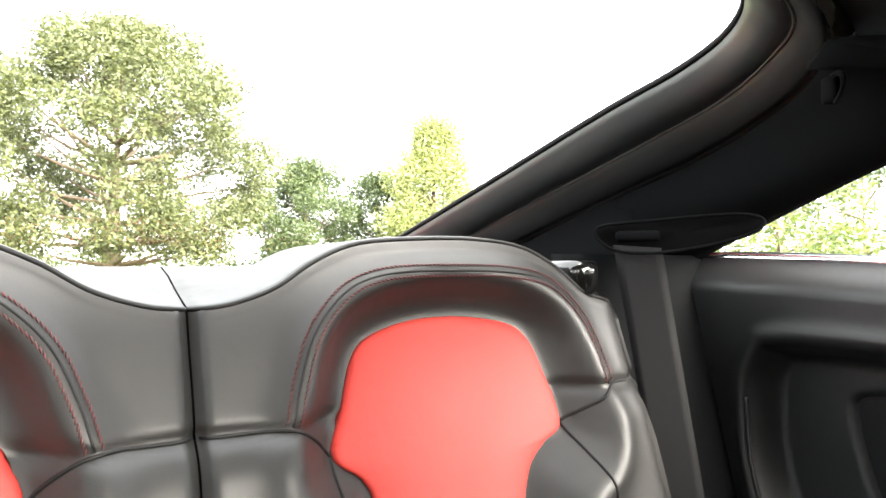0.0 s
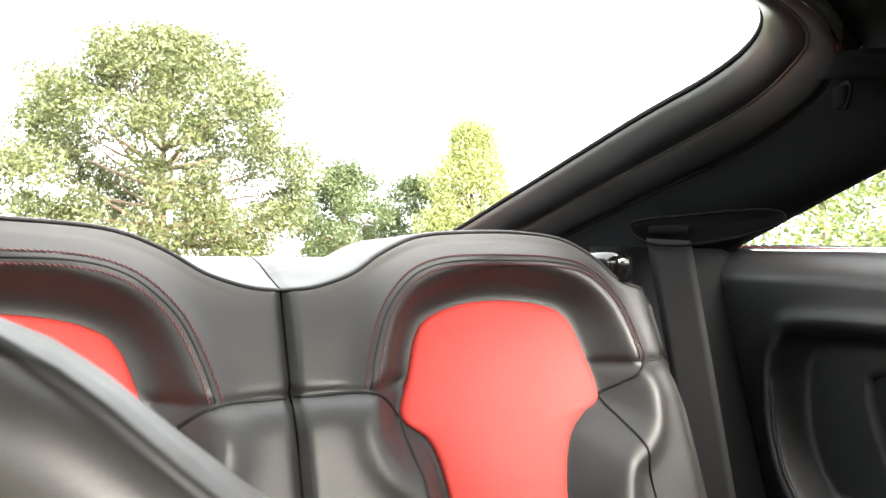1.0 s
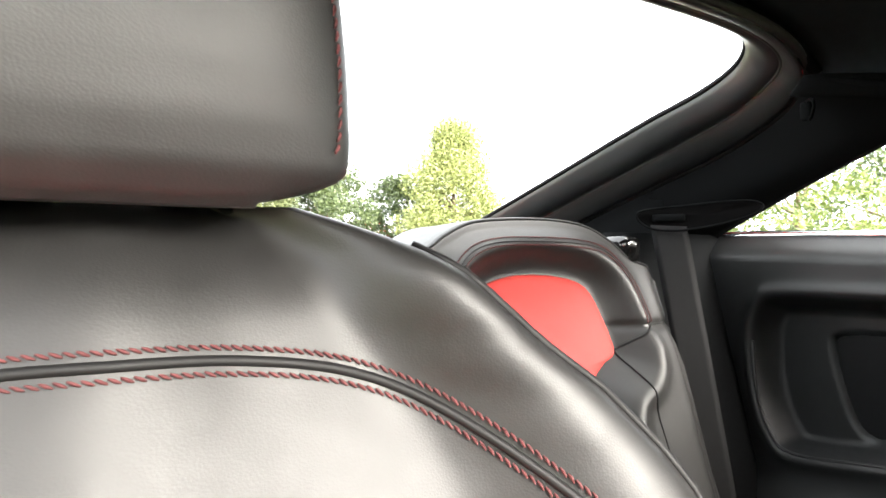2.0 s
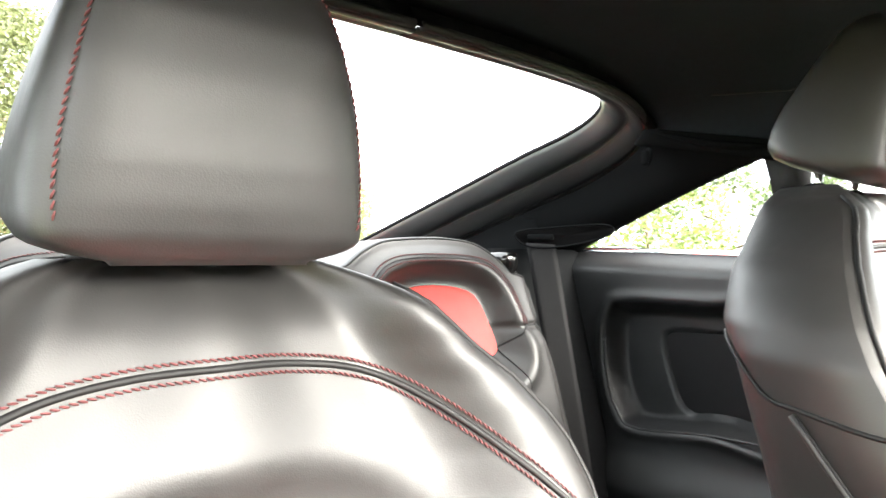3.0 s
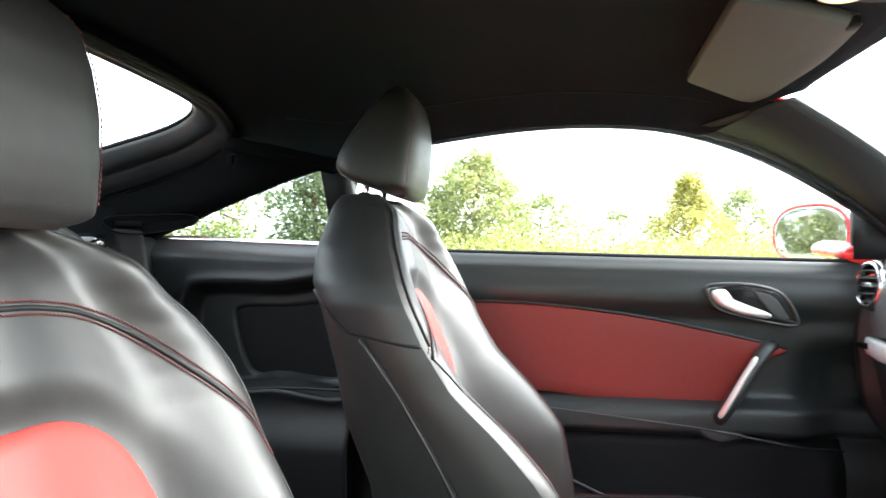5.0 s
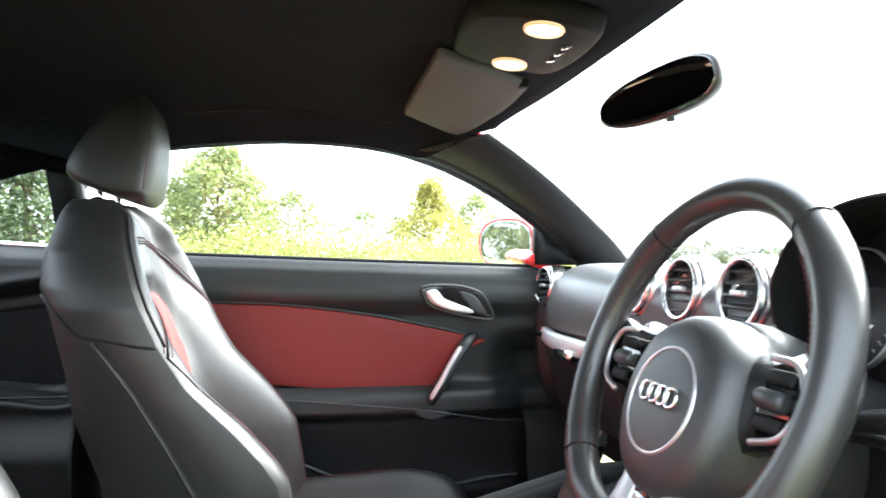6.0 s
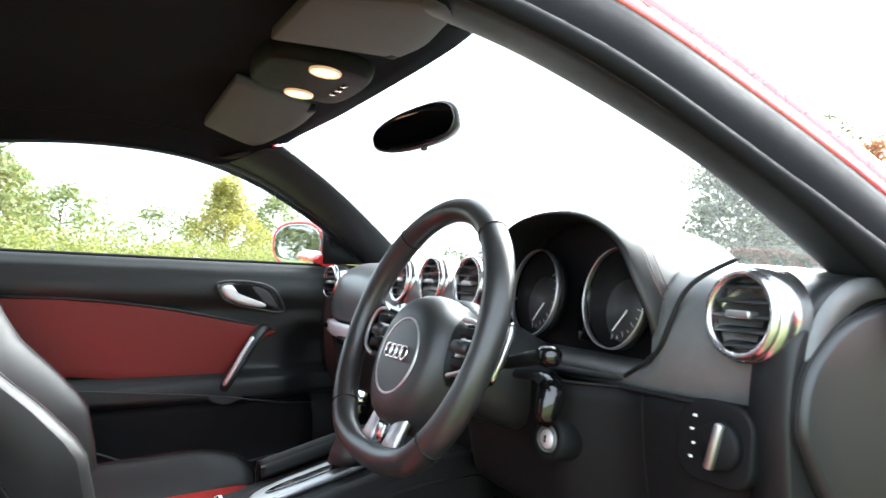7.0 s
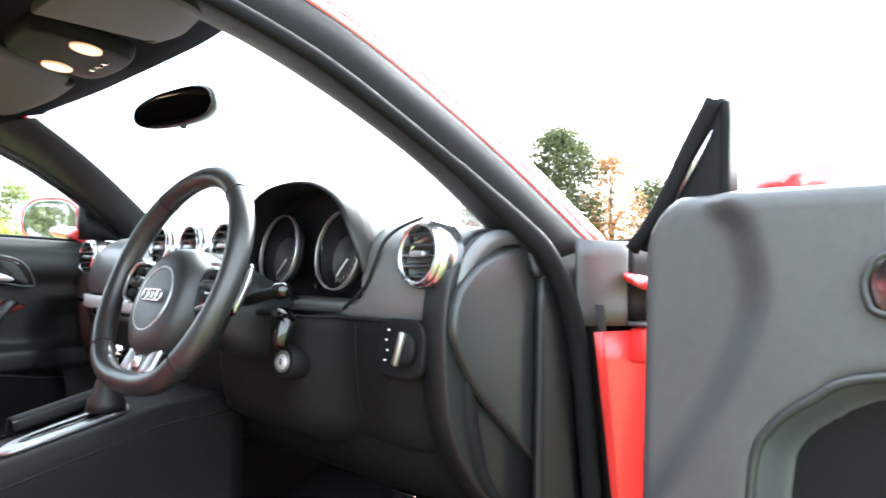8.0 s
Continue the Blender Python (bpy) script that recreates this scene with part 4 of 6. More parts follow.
    for ln in ([(-0.004, 0.819), (-0.04, 0.820), (-0.070, 0.820), (-0.092, 0.808), (-0.111, 0.788)], [(-0.366, 0.789), (-0.395, 0.808), (-0.423, 0.824), (-0.482, 0.824)], [(-0.111, 0.788), (-0.109, 0.73), (-0.109, 0.65), (-0.109, 0.5)], [(-0.366, 0.789), (-0.378, 0.74), (-0.386, 0.65), (-0.390, 0.5)]):
        part("panel_seam", tube(on(curve(ln, 30), 0.0003), 0.0018, 6), SEAM, seat)
    edge = [(sg * -x, float(face(np.array([x]), np.array([z - 0.012]))[0]) - 0.004, z - 0.003) for x, z in top]
    part("piping", tube(edge, 0.0022, 6), SEAM, seat)
    # seat cushion, low and mostly hidden
    cu = [[(sg * x, y, 0.40 + 0.03 * math.sin(math.pi * (x - 0.02) / 0.46) * s - 0.06 * smooth(0.85, 1, s)) for x in np.linspace(0.02, 0.47, 12)] for s, y in zip(np.linspace(0, 1, 10), np.linspace(-0.75, -0.36, 10))]
    part("cushion", slab(cu, (0, 0, -0.12)), LEATHER, seat)
    return seat


for sg in (-1, 1):
    rear_seat(sg)
catch = thing("seat_catch", "small black release catch beside the rear seat", "catch", at=(0, 0, 0))
part("button", pillow(curve([(-0.405 - 0.05 * a, -0.875 + 0.03 * b, 0.945) for a, b in ((0, -0.6), (0.3, -1), (0.9, -0.8), (1.05, 0), (0.8, 0.9), (0.25, 1), (0, 0.5))], 28, True), (0, 0, 1), 0.012, 0.3, 0.03), GLOSSY, catch)


# ---- front seats ----
BW = [(0.42, 0.235), (0.55, 0.25), (0.66, 0.262), (0.78, 0.279), (0.85, 0.282), (0.88, 0.272), (0.90, 0.258), (0.93, 0.230), (0.95, 0.203), (0.968, 0.182), (0.988, 0.160), (0.998, 0.145), (1.010, 0.115), (1.018, 0.09)]
EDGE_F = [(0.42, 0.060), (0.50, 0.052), (0.587, 0.035), (0.619, 0.015), (0.672, -0.030), (0.734, -0.092), (0.797, -0.130), (0.854, -0.156), (0.912, -0.180), (0.958, -0.200), (0.988, -0.207), (1.02, -0.235)]
REAR = [(0.42, -0.20), (0.587, -0.225), (0.68, -0.258), (0.76, -0.268), (0.84, -0.286), (0.88, -0.302), (0.93, -0.307), (0.98, -0.303), (1.02, -0.297)]
SEAT_RED = [(-0.150, 0.70), (-0.155, 0.75), (-0.140, 0.80), (-0.108, 0.838), (-0.060, 0.859), (0.0, 0.864), (0.060, 0.859), (0.108, 0.838), (0.140, 0.80), (0.155, 0.75), (0.150, 0.70), (0.140, 0.60), (0.130, 0.47), (-0.130, 0.47), (-0.140, 0.60)]


def head_width(z):
    """The headrest narrows towards its top and a little towards its foot."""
    return 1.0 - 0.42 * np.clip((z - 1.05) / 0.16, 0, 1) ** 1.7 - 0.15 * np.clip((1.05 - z) / 0.036, 0, 1) ** 2.5


def front_seat(label):
    """A sport seat about its own middle line (x = 0): backrest, headrest on posts, cushion."""
    seat = thing("front_seat", label, "car seat", "front seats")
    red = curve(SEAT_RED, 80, True)

    def front(x, z):
        x, z = np.asarray(x, float), np.asarray(z, float)
        w = lerp(BW, z)
        u = np.abs(x) / w
        y = -0.245 + (1.01 - z) * 0.30
        y = y + (lerp(EDGE_F, z) + 0.006 - y) * smooth(0.50, 0.88, u)
        y = y - 0.016 * np.clip((u - 0.90) / 0.10, 0, 1) ** 2.0
        d = signed(red, x, z)
        y = y - 0.014 * (1 - smooth(-0.004, 0.040, d)) + 0.008 * smooth(0.05, 0.02, u * 0.1 + 0.02)
        y = y - 0.022 * np.clip((z - 0.965) / 0.053, 0, 1) ** 2
        return y

    zz = np.concatenate([np.linspace(0.42, 0.80, 26), np.linspace(0.81, 1.018, 40)])
    uu = np.sin(np.linspace(-1, 1, 57) * math.pi / 2 * 0.999)
    rows = []
    for z in zz:
        w = float(lerp(BW, z))
        f = front(uu * w, np.full(uu.shape, z))
        yc = -0.245 + (1.01 - z) * 0.30
        ring = [(u * w, y, z) for u, y in zip(uu, f)]
        for a in np.linspace(0, math.pi, 25)[1:-1]:
            ring.append((w * math.copysign(abs(math.cos(a)) ** 0.30, math.cos(a)), f[-1] + (float(lerp(REAR, z)) - 0.02 - f[-1]) * math.sin(a) ** 0.60, z))
        rows.append(ring)
    part("backrest", capped(rows), LEATHER, seat)
    c = red.mean(0)
    rr = []
    for s, lift in ((1.0, -0.003), (0.985, 0.003), (0.96, 0.006), (0.9, 0.008), (0.75, 0.009), (0.5, 0.010), (0.25, 0.010), (0.05, 0.010)):
        px_, pz_ = c[0] + (red[:, 0] - c[0]) * s, c[1] + (red[:, 1] - c[1]) * s
        rr.append([(x, y + lift, z) for x, y, z in zip(px_, front(px_, pz_), pz_)])
    part("centre_panel", capped(rr), RED_LEATHER, seat, "bright red leather centre panel")

    def on(line, lift=0.0):
        p = np.array(line)
        return [(x, float(y) + lift, z) for (x, z), y in zip(p, front(p[:, 0], p[:, 1]))]

    # stitched arch over the shoulders, running down the bolsters
    arch = curve([(-0.274, 0.782), (-0.244, 0.834), (-0.194, 0.885), (-0.143, 0.924), (-0.100, 0.943), (-0.05, 0.951), (0.0, 0.953), (0.05, 0.951), (0.100, 0.943), (0.143, 0.924), (0.194, 0.885), (0.244, 0.834), (0.274, 0.782)], 120)
    nrm = np.gradient(arch, axis=0)
    nrm = np.stack([-nrm[:, 1], nrm[:, 0]], 1) / np.linalg.norm(nrm, axis=1)[:, None]
    part("arch_seam", tube(on(arch, 0.0), 0.0026, 6), SEAM, seat)
    st = stitches(on(arch + nrm * 0.0052), (0, 0.0011, 0.0002))
    stitches(on(arch - nrm * 0.0052), (0, 0.0011, 0.0002), bm=st)
    part("stitching", st, THREAD, seat, "red double stitching")
    for sg in (-1, 1):
        bol = curve([(sg * 0.274, 0.782), (sg * 0.248, 0.72), (sg * 0.230, 0.64), (sg * 0.220, 0.55), (sg * 0.210, 0.44)], 50)
        part("bolster_seam", tube(on(bol, 0.0), 0.0018, 6), SEAM, seat)
        part("stitching", stitches(on(bol[16:] + np.array((sg * -0.006, 0.0))), (0, 0.0012, 0.0006)), THREAD, seat)
        # wing seam round the side to the back
        wing = []
        for s in np.linspace(0, 1, 20):
            z = 0.797 + 0.016 * smooth(0, 0.7, s) + 0.055 * smooth(0.6, 1, s) ** 1.5
            w = float(lerp(BW, z))
            y0 = float(front(np.array([w * 0.998]), np.array([z]))[0])
            yr = float(lerp(REAR, z))
            e = 0.93 * s
            wing.append((sg * (w * math.cos(math.asin(e ** (1 / 0.6))) ** 0.30 + 0.0004), y0 + (yr - 0.02 - y0) * e - 0.001, z))
        part("wing_seam", tube(wing, 0.0024, 6), SEAM, seat)
        # piping along the side of the backrest and up the edge of the wing
        side = []
        for z in np.linspace(0.806, 0.43, 24):
            w = float(lerp(BW, z))
            side.append((sg * (w + 0.0002), lerp([(0.43, -0.005), (0.585, -0.095), (0.66, -0.134), (0.735, -0.176), (0.809, -0.226)], z), z))
        part("side_piping", tube(side, 0.0030, 8), LEATHER, seat)
        part("piping_seam", tube([(x + sg * 0.0005, y + 0.0042, z) for x, y, z in side], 0.0012, 6), SEAM, seat)
        edge = [(sg * float(lerp(BW, z)) * 0.965, float(front(np.array([float(lerp(BW, z)) * 0.965]), np.array([z]))[0]) + 0.0004, z) for z in np.linspace(0.797, 1.0, 30)]
        part("wing_piping", tube(edge, 0.0024, 8), SEAM, seat)
    # headrest
    back_y = [(1.014, -0.222), (1.022, -0.246), (1.032, -0.272), (1.042, -0.300), (1.052, -0.319), (1.066, -0.327), (1.084, -0.323), (1.108, -0.311), (1.152, -0.280), (1.188, -0.250), (1.200, -0.238), (1.206, -0.228)]
    front_y = [(1.014, -0.212), (1.018, -0.205), (1.028, -0.198), (1.046, -0.193), (1.070, -0.189), (1.112, -0.186), (1.150, -0.189), (1.176, -0.196), (1.192, -0.206), (1.201, -0.215), (1.206, -0.222)]

    def head_ring(z):
        """Half width, middle and half depth of the headrest at height z."""
        yb, yf = float(lerp(back_y, z)), float(lerp(front_y, z))
        rounding = math.sqrt(max(1 - np.clip((z - 1.178) / 0.030, 0, 1) ** 2, 0.12)) * math.sqrt(max(1 - np.clip((1.030 - z) / 0.018, 0, 1) ** 2, 0.45))
        return 0.1045 * float(head_width(z)) * rounding, (yb + yf) / 2, (yf - yb) / 2

    hr = []
    for z in 1.110 + 0.096 * np.sin(np.linspace(-1, 1, 45) * math.pi / 2):
        w, yc, h = head_ring(z)
        hr.append([(w * math.copysign(abs(math.cos(t)) ** 0.42, math.cos(t)), yc + h * math.copysign(abs(math.sin(t)) ** 0.42, math.sin(t)), z) for t in (2 * math.pi * k / 72 for k in range(72))])
    head = part("headrest", capped(hr), LEATHER, seat, "black leather headrest with red stitching")
    for sg in (-1, 1):
        fr = []
        for z in np.linspace(1.036, 1.190, 40):
            w, yc, h = head_ring(z)
            fr.append((sg * 0.87 * w, yc + h * (1 - 0.87 ** 4.76) ** 0.21, z))
        part("stitching", stitches(fr, (sg * 0.0006, 0.0008, 0), 0.0045, 0.0006, 0.0009), THREAD, head, "red stitching")
        part("post", tube([(sg * 0.06, -0.282, 0.98), (sg * 0.06, -0.272, 1.07)], 0.006, 12), CHROME, seat, "chrome headrest post")
        part("post_guide", lathe([(0.014, 0.0), (0.014, 0.006), (0.0065, 0.010)], 18, pose(sg * 0.06, -0.278, 1.013, -5)), HARD, seat)
    # cushion
    nx, ny = 33, 30
    cu = []
    for s in np.linspace(0, 1, ny):
        y = -0.14 + 0.58 * s
        row = []
        for u in np.linspace(-1, 1, nx):
            a = abs(u)
            z = 0.375 + 0.030 * s + 0.074 * smooth(0.5, 0.82, a) * (1 - 0.5 * smooth(0.7, 1, s)) - 0.10 * np.clip((a - 0.88) / 0.12, 0, 1) ** 2 - 0.09 * np.clip((s - 0.86) / 0.14, 0, 1) ** 2
            row.append((u * 0.262 * (1 - 0.10 * smooth(0.8, 1, s)), y, z))
        cu.append(row)
    part("cushion", slab(cu, (0, 0, -0.14)), LEATHER, seat)
    o = curve([(-0.115, -0.10), (0.115, -0.10), (0.125, 0.10), (0.128, 0.33), (0.09, 0.405), (-0.09, 0.405), (-0.128, 0.33), (-0.125, 0.10)], 50, True)
    rows = []
    for s, lift in ((1.0, -0.002), (0.98, 0.003), (0.94, 0.006), (0.7, 0.008), (0.4, 0.009), (0.05, 0.009)):
        mid_ = o.mean(0)
        q = mid_ + (o - mid_) * s
        rows.append([(x, y, 0.375 + 0.030 * (y + 0.14) / 0.58 - 0.09 * max(((y + 0.14) / 0.58 - 0.86) / 0.14, 0) ** 2 + lift) for x, y in q])
    part("cushion_panel", capped(rows), RED_LEATHER, seat, "red leather cushion panel")
    for sg in (-1, 1):
        line = [(sg * 0.262 * 0.86, y, 0.375 + 0.030 * (y + 0.14) / 0.58 + 0.074 * (1 - 0.5 * smooth(0.7, 1, (y + 0.14) / 0.58)) + 0.001) for y in np.linspace(-0.12, 0.26, 30)]
        part("stitching", stitches(line, (0, 0, 0.001)), THREAD, seat)
    part("base", rbox((0.44, 0.44, 0.08), 0.02, at=(0, 0.08, 0.275)), HARD, seat)
    return seat


SEAT_X = 0.328
passenger = front_seat("black leather passenger sport seat with red centre panel")
for ob in passenger.children_recursive:
    ob.data.transform(Matrix.Diagonal((0.93, 1, 1, 1)))
passenger.location = (-0.375, -0.004, 0)
driver = front_seat("black leather driver's sport seat with red centre panel")
for ob in driver.children_recursive:
    ob.data.transform(Matrix.Diagonal((0.965, 1, 1, 1)))
for ob in driver.children_recursive:
    if ob.name.startswith("headrest") or (ob.parent and ob.parent.name.startswith("headrest")):
        ob.data.transform(Matrix.Translation((0.005, 0, 0)))
driver.location = (SEAT_X - 0.007, -0.152, -0.08)

# ---- passenger door, closed ----
pdoor = thing("passenger_door", "closed passenger door, dark grey trim with red leather insert", "car door", "car doors")


def door_x(y, z):
    """Inner face of the passenger door (negative x): padded top, armrest ledge, hollow towards the dash."""
    x = -0.700 + 0.020 * smooth(0.935, 0.90, z) + 0.006 * smooth(0.895, 0.86, z) * smooth(0.80, 0.86, z)
    x = x - 0.014 * smooth(0.845, 0.80, z) * smooth(0.60, 0.66, z)
    x = x + 0.030 * smooth(0.645, 0.615, z) - 0.045 * smooth(0.575, 0.555, z)
    x = x - 0.05 * smooth(0.48, 0.58, y) * smooth(0.78, 0.70, z) * smooth(0.50, 0.58, z)
    x = x + 0.03 * smooth(0.45, 0.35, z)
    return x


zs = np.concatenate([np.linspace(0.24, 0.54, 16), np.linspace(0.55, 0.93, 58)])
rows = []
for y in np.linspace(-0.44, 0.76, 60):
    st_ = lerp(SILL, y)
    rows.append([(float(door_x(y, z)), y, z + (st_ - 0.93) * smooth(0.6, 0.93, z)) for z in zs] + [(-0.715, y, st_ + 0.004), (-0.735, y, st_ + 0.002)])
part("panel", slab(rows, (-0.02, 0, 0)), DOOR_TRIM_SHADED, pdoor)
# dark sheet laid on for the deep shade below the armrest
part("lower_panel", slab([[(float(door_x(y, z)) + 0.004, y, z) for z in np.linspace(0.27, 0.556, 14)] for y in np.linspace(-0.42, 0.58, 24)], (-0.003, 0, 0)), HARD, pdoor, "dark sheet over the lower door, standing in for its shade")
part("sill_strip", tube([(-0.712, y, lerp(SILL, y) + 0.003) for y in np.linspace(-0.44, 0.70, 20)], 0.006, 8), RUBBER, pdoor)
o = curve([(-0.40, 0.828), (-0.16, 0.825), (0.0, 0.819), (0.188, 0.797), (0.355, 0.764), (0.47, 0.737), (0.435, 0.715), (0.38, 0.66), (0.327, 0.606), (0.15, 0.622), (0.0, 0.640), (-0.2, 0.648), (-0.40, 0.65)], 90, True)
part("insert", pillow([(-0.684, y, z) for y, z in o], (1, 0, 0), 0.006, 0.03, 0.02), RED_DOOR_SHADED, pdoor, "red leather door insert")
part("insert_edge", tube([(-0.680, y, z + 0.002) for y, z in curve([(-0.40, 0.829), (-0.16, 0.826), (0.0, 0.820), (0.188, 0.798), (0.355, 0.765), (0.47, 0.738)], 40)], 0.003, 6), SOFT, pdoor)
# release lever in its recess
o = curve([(0.320, 0.861), (0.37, 0.866), (0.425, 0.860), (0.462, 0.842), (0.487, 0.796), (0.470, 0.786), (0.40, 0.799), (0.345, 0.815), (0.325, 0.835)], 44, True)
hd = part("release_recess", pillow([(-0.668, y, z) for y, z in o], (1, 0, 0), 0.004, 0.1, 0.02), GLOSSY, pdoor)
part("bezel", tube([(-0.664, y, z) for y, z in o], 0.0035, 8, True), SOFT, hd)
part("lever", pillow([(-0.662, y, z) for y, z in curve([(0.328, 0.852), (0.350, 0.856), (0.360, 0.840), (0.395, 0.825), (0.437, 0.808), (0.430, 0.799), (0.385, 0.806), (0.345, 0.822), (0.330, 0.838)], 44, True)], (1, 0, 0), 0.012, 0.35, 0.004), WHITE_METAL, hd, "satin chrome release lever")
part("finger_plate", pillow([(-0.663, y, z) for y, z in curve([(0.405, 0.852), (0.44, 0.843), (0.462, 0.815), (0.470, 0.797), (0.445, 0.803), (0.425, 0.825)], 24, True)], (1, 0, 0), 0.004, 0.2), SOFT, hd)
# slanting grab handle
gp = curve([(-0.686, 0.445, 0.745), (-0.655, 0.428, 0.742), (-0.640, 0.405, 0.715), (-0.638, 0.372, 0.662), (-0.642, 0.345, 0.618), (-0.66, 0.338, 0.600), (-0.69, 0.345, 0.592)], 30)
gr = part("grab_handle", tube(gp, 0.014, 12, flat=0.8), SOFT, pdoor)
part("grab_bar", tube(curve([(-0.629, 0.402, 0.728), (-0.625, 0.378, 0.690), (-0.626, 0.354, 0.646), (-0.632, 0.334, 0.610)], 20), [0.004] + [0.0085] * 18 + [0.005], 12, flat=0.6), WHITE_METAL, gr, "satin aluminium grab bar")
# armrest edge, cup and map pocket
part("armrest_seam", tube([(float(door_x(y, 0.612)) + 0.003, y, 0.614 - 0.10 * y - 0.06 * max(y - 0.3, 0)) for y in np.linspace(-0.40, 0.58, 40)], 0.002, 6), SOFT, pdoor)
part("pull_cup", pillow([(-0.655 + 0.0 * y, y, z) for y, z in curve([(0.30, 0.583), (0.38, 0.575), (0.37, 0.562), (0.34, 0.556), (0.31, 0.566)], 24, True)], (1, 0, 0.3), 0.006, 0.3, 0.01), SOFT, pdoor)
pk = curve([(-0.30, 0.50), (-0.1, 0.50), (0.036, 0.473), (0.151, 0.428), (0.283, 0.407), (0.40, 0.410), (0.445, 0.416), (0.475, 0.420), (0.545, 0.424)], 50)
pocket = [[(-0.655 - 0.01 * s, y, z - (z - 0.25) * s) for s in np.linspace(0, 1, 6)] for y, z in pk]
part("map_pocket", slab(pocket, (-0.012, 0, 0)), HARD, pdoor)
part("pocket_edge", tube([(-0.652, y, z + 0.001) for y, z in pk], 0.003, 6), SOFT, pdoor)
part("skin", slab([[(-0.80 - 0.06 * math.sin(math.pi * np.clip((z - 0.2) / 0.73, 0, 1)) + 0.06 * smooth(0.75, 0.93, z), y, z) for z in np.linspace(0.28, 0.893, 12)] for y in np.linspace(-0.44, 0.80, 14)], (0.012, 0, 0)), PAINT, pdoor, "red painted outer skin")
# mirror outside
pm = thing("door_mirror", "red door mirror outside the passenger window", "door mirror", "door mirrors")
o = curve([(0.50, 0.918), (0.492, 0.955), (0.515, 1.005), (0.56, 1.028), (0.615, 1.036), (0.66, 1.02), (0.675, 0.965), (0.66, 0.922), (0.58, 0.912)], 48, True)
face_n = Vector((0.35, -1, 0)).normalized()
OVAL = [(math.copysign(abs(math.cos(t)) ** 0.75, math.cos(t)), math.copysign(abs(math.sin(t)) ** 0.8, math.sin(t)) * (1.0 if math.sin(t) < 0 else 1.05)) for t in np.linspace(0, 2 * math.pi, 41)[:-1]]
PMM = facing((-0.848, 0.574, 0.970), (0.52, -0.854, 0.012))
part("housing", capped([[tuple(PMM @ Vector((0.100 * s * a - 0.1 * d, 0.066 * s * b, -d))) for a, b in OVAL] for d, s in ((-0.004, 0.93), (-0.008, 0.98), (0.0, 1.03), (0.03, 1.0), (0.06, 0.88), (0.085, 0.6), (0.095, 0.2))]), PAINT, pm)
part("rim", tube([tuple(PMM @ Vector((0.096 * a, 0.062 * b, 0.006))) for a, b in OVAL], 0.004, 8, True), PAINT, pm)
part("mirror_glass", pillow([tuple(PMM @ Vector((0.091 * a, 0.057 * b, 0.009))) for a, b in OVAL], (0.52, -0.854, 0.0), 0.0015, 0.03, 0.002), MIRROR, pm, "mirror glass reflecting trees")
part("foot", capped([[(-0.70 - 0.10 * s, 0.63 + 0.045 * math.cos(a) - 0.03 * s, 0.925 + 0.02 * math.sin(a) + 0.012 * s) for a in np.linspace(0, 2 * math.pi, 17)[:-1]] for s in np.linspace(0, 1, 5)]), PAINT, pm)
part("sail_panel", slab([[(-0.70 + 0.004, 0.60 + 0.12 * s, 0.915 + 0.10 * t * (1 - s)) for t in (0, 0.5, 1)] for s in np.linspace(0, 1, 6)], (-0.02, 0, 0)), HARD, pm)

# ---- rear quarter trims with the armrest hollow ----
PK = curve([(-0.805, 0.788), (-0.792, 0.833), (-0.757, 0.85), (-0.587, 0.854), (-0.407, 0.854), (-0.407, 0.633), (-0.587, 0.633), (-0.737, 0.62), (-0.777, 0.648), (-0.799, 0.708)], 60, True)
PK2 = curve([(-0.703, 0.776), (-0.688, 0.804), (-0.588, 0.808), (-0.428, 0.808), (-0.428, 0.658), (-0.588, 0.658), (-0.648, 0.654), (-0.678, 0.686)], 50, True)
for sg in (-1, 1):
    q = thing("quarter_trim", "dark grey rear side panel with a hollowed armrest", "side panel", "rear side panels")
    Y, Z = np.meshgrid(np.linspace(-0.98, -0.415, 110), np.linspace(0.30, 0.945, 120), indexing="ij")
    d = signed(PK, Y, Z)
    d2 = signed(PK2, Y, Z)
    X = 0.648 + 0.040 * smooth(0.90, 0.945, Z) + 0.050 * smooth(0.004, -0.022, d) + 0.016 * smooth(0.002, -0.008, d2) - 0.005 * np.exp(-((d - 0.008) / 0.009) ** 2) - 0.03 * smooth(0.60, 0.5, Z)
    Zr = Z + (0.962 - 0.945) * smooth(0.75, 0.945, Z) * smooth(-0.42, -0.9, Y) + 0.008 * smooth(0.8, 0.945, Z)
    part("panel", slab(np.stack([sg * X, Y, Zr], -1), (sg * 0.02, 0, 0)), SIDE, q)
    part("recess_panel", pillow([(sg * 0.711, y, z) for y, z in PK2], (-sg, 0, 0), 0.004, 0.04, 0.004), HARD, q)
    part("hollow_edge", tube([(sg * 0.6495, y, z) for y, z in curve([(-0.805, 0.788), (-0.799, 0.708), (-0.777, 0.648), (-0.737, 0.62), (-0.587, 0.633), (-0.43, 0.633)], 40)], 0.003, 6), SIDE, q)
    part("ledge", tube([(sg * 0.690, y, lerp(SILL, y) + 0.004) for y in np.linspace(-0.90, -0.42, 12)], 0.007, 8), ALU, q, "bright ledge under the quarter window")

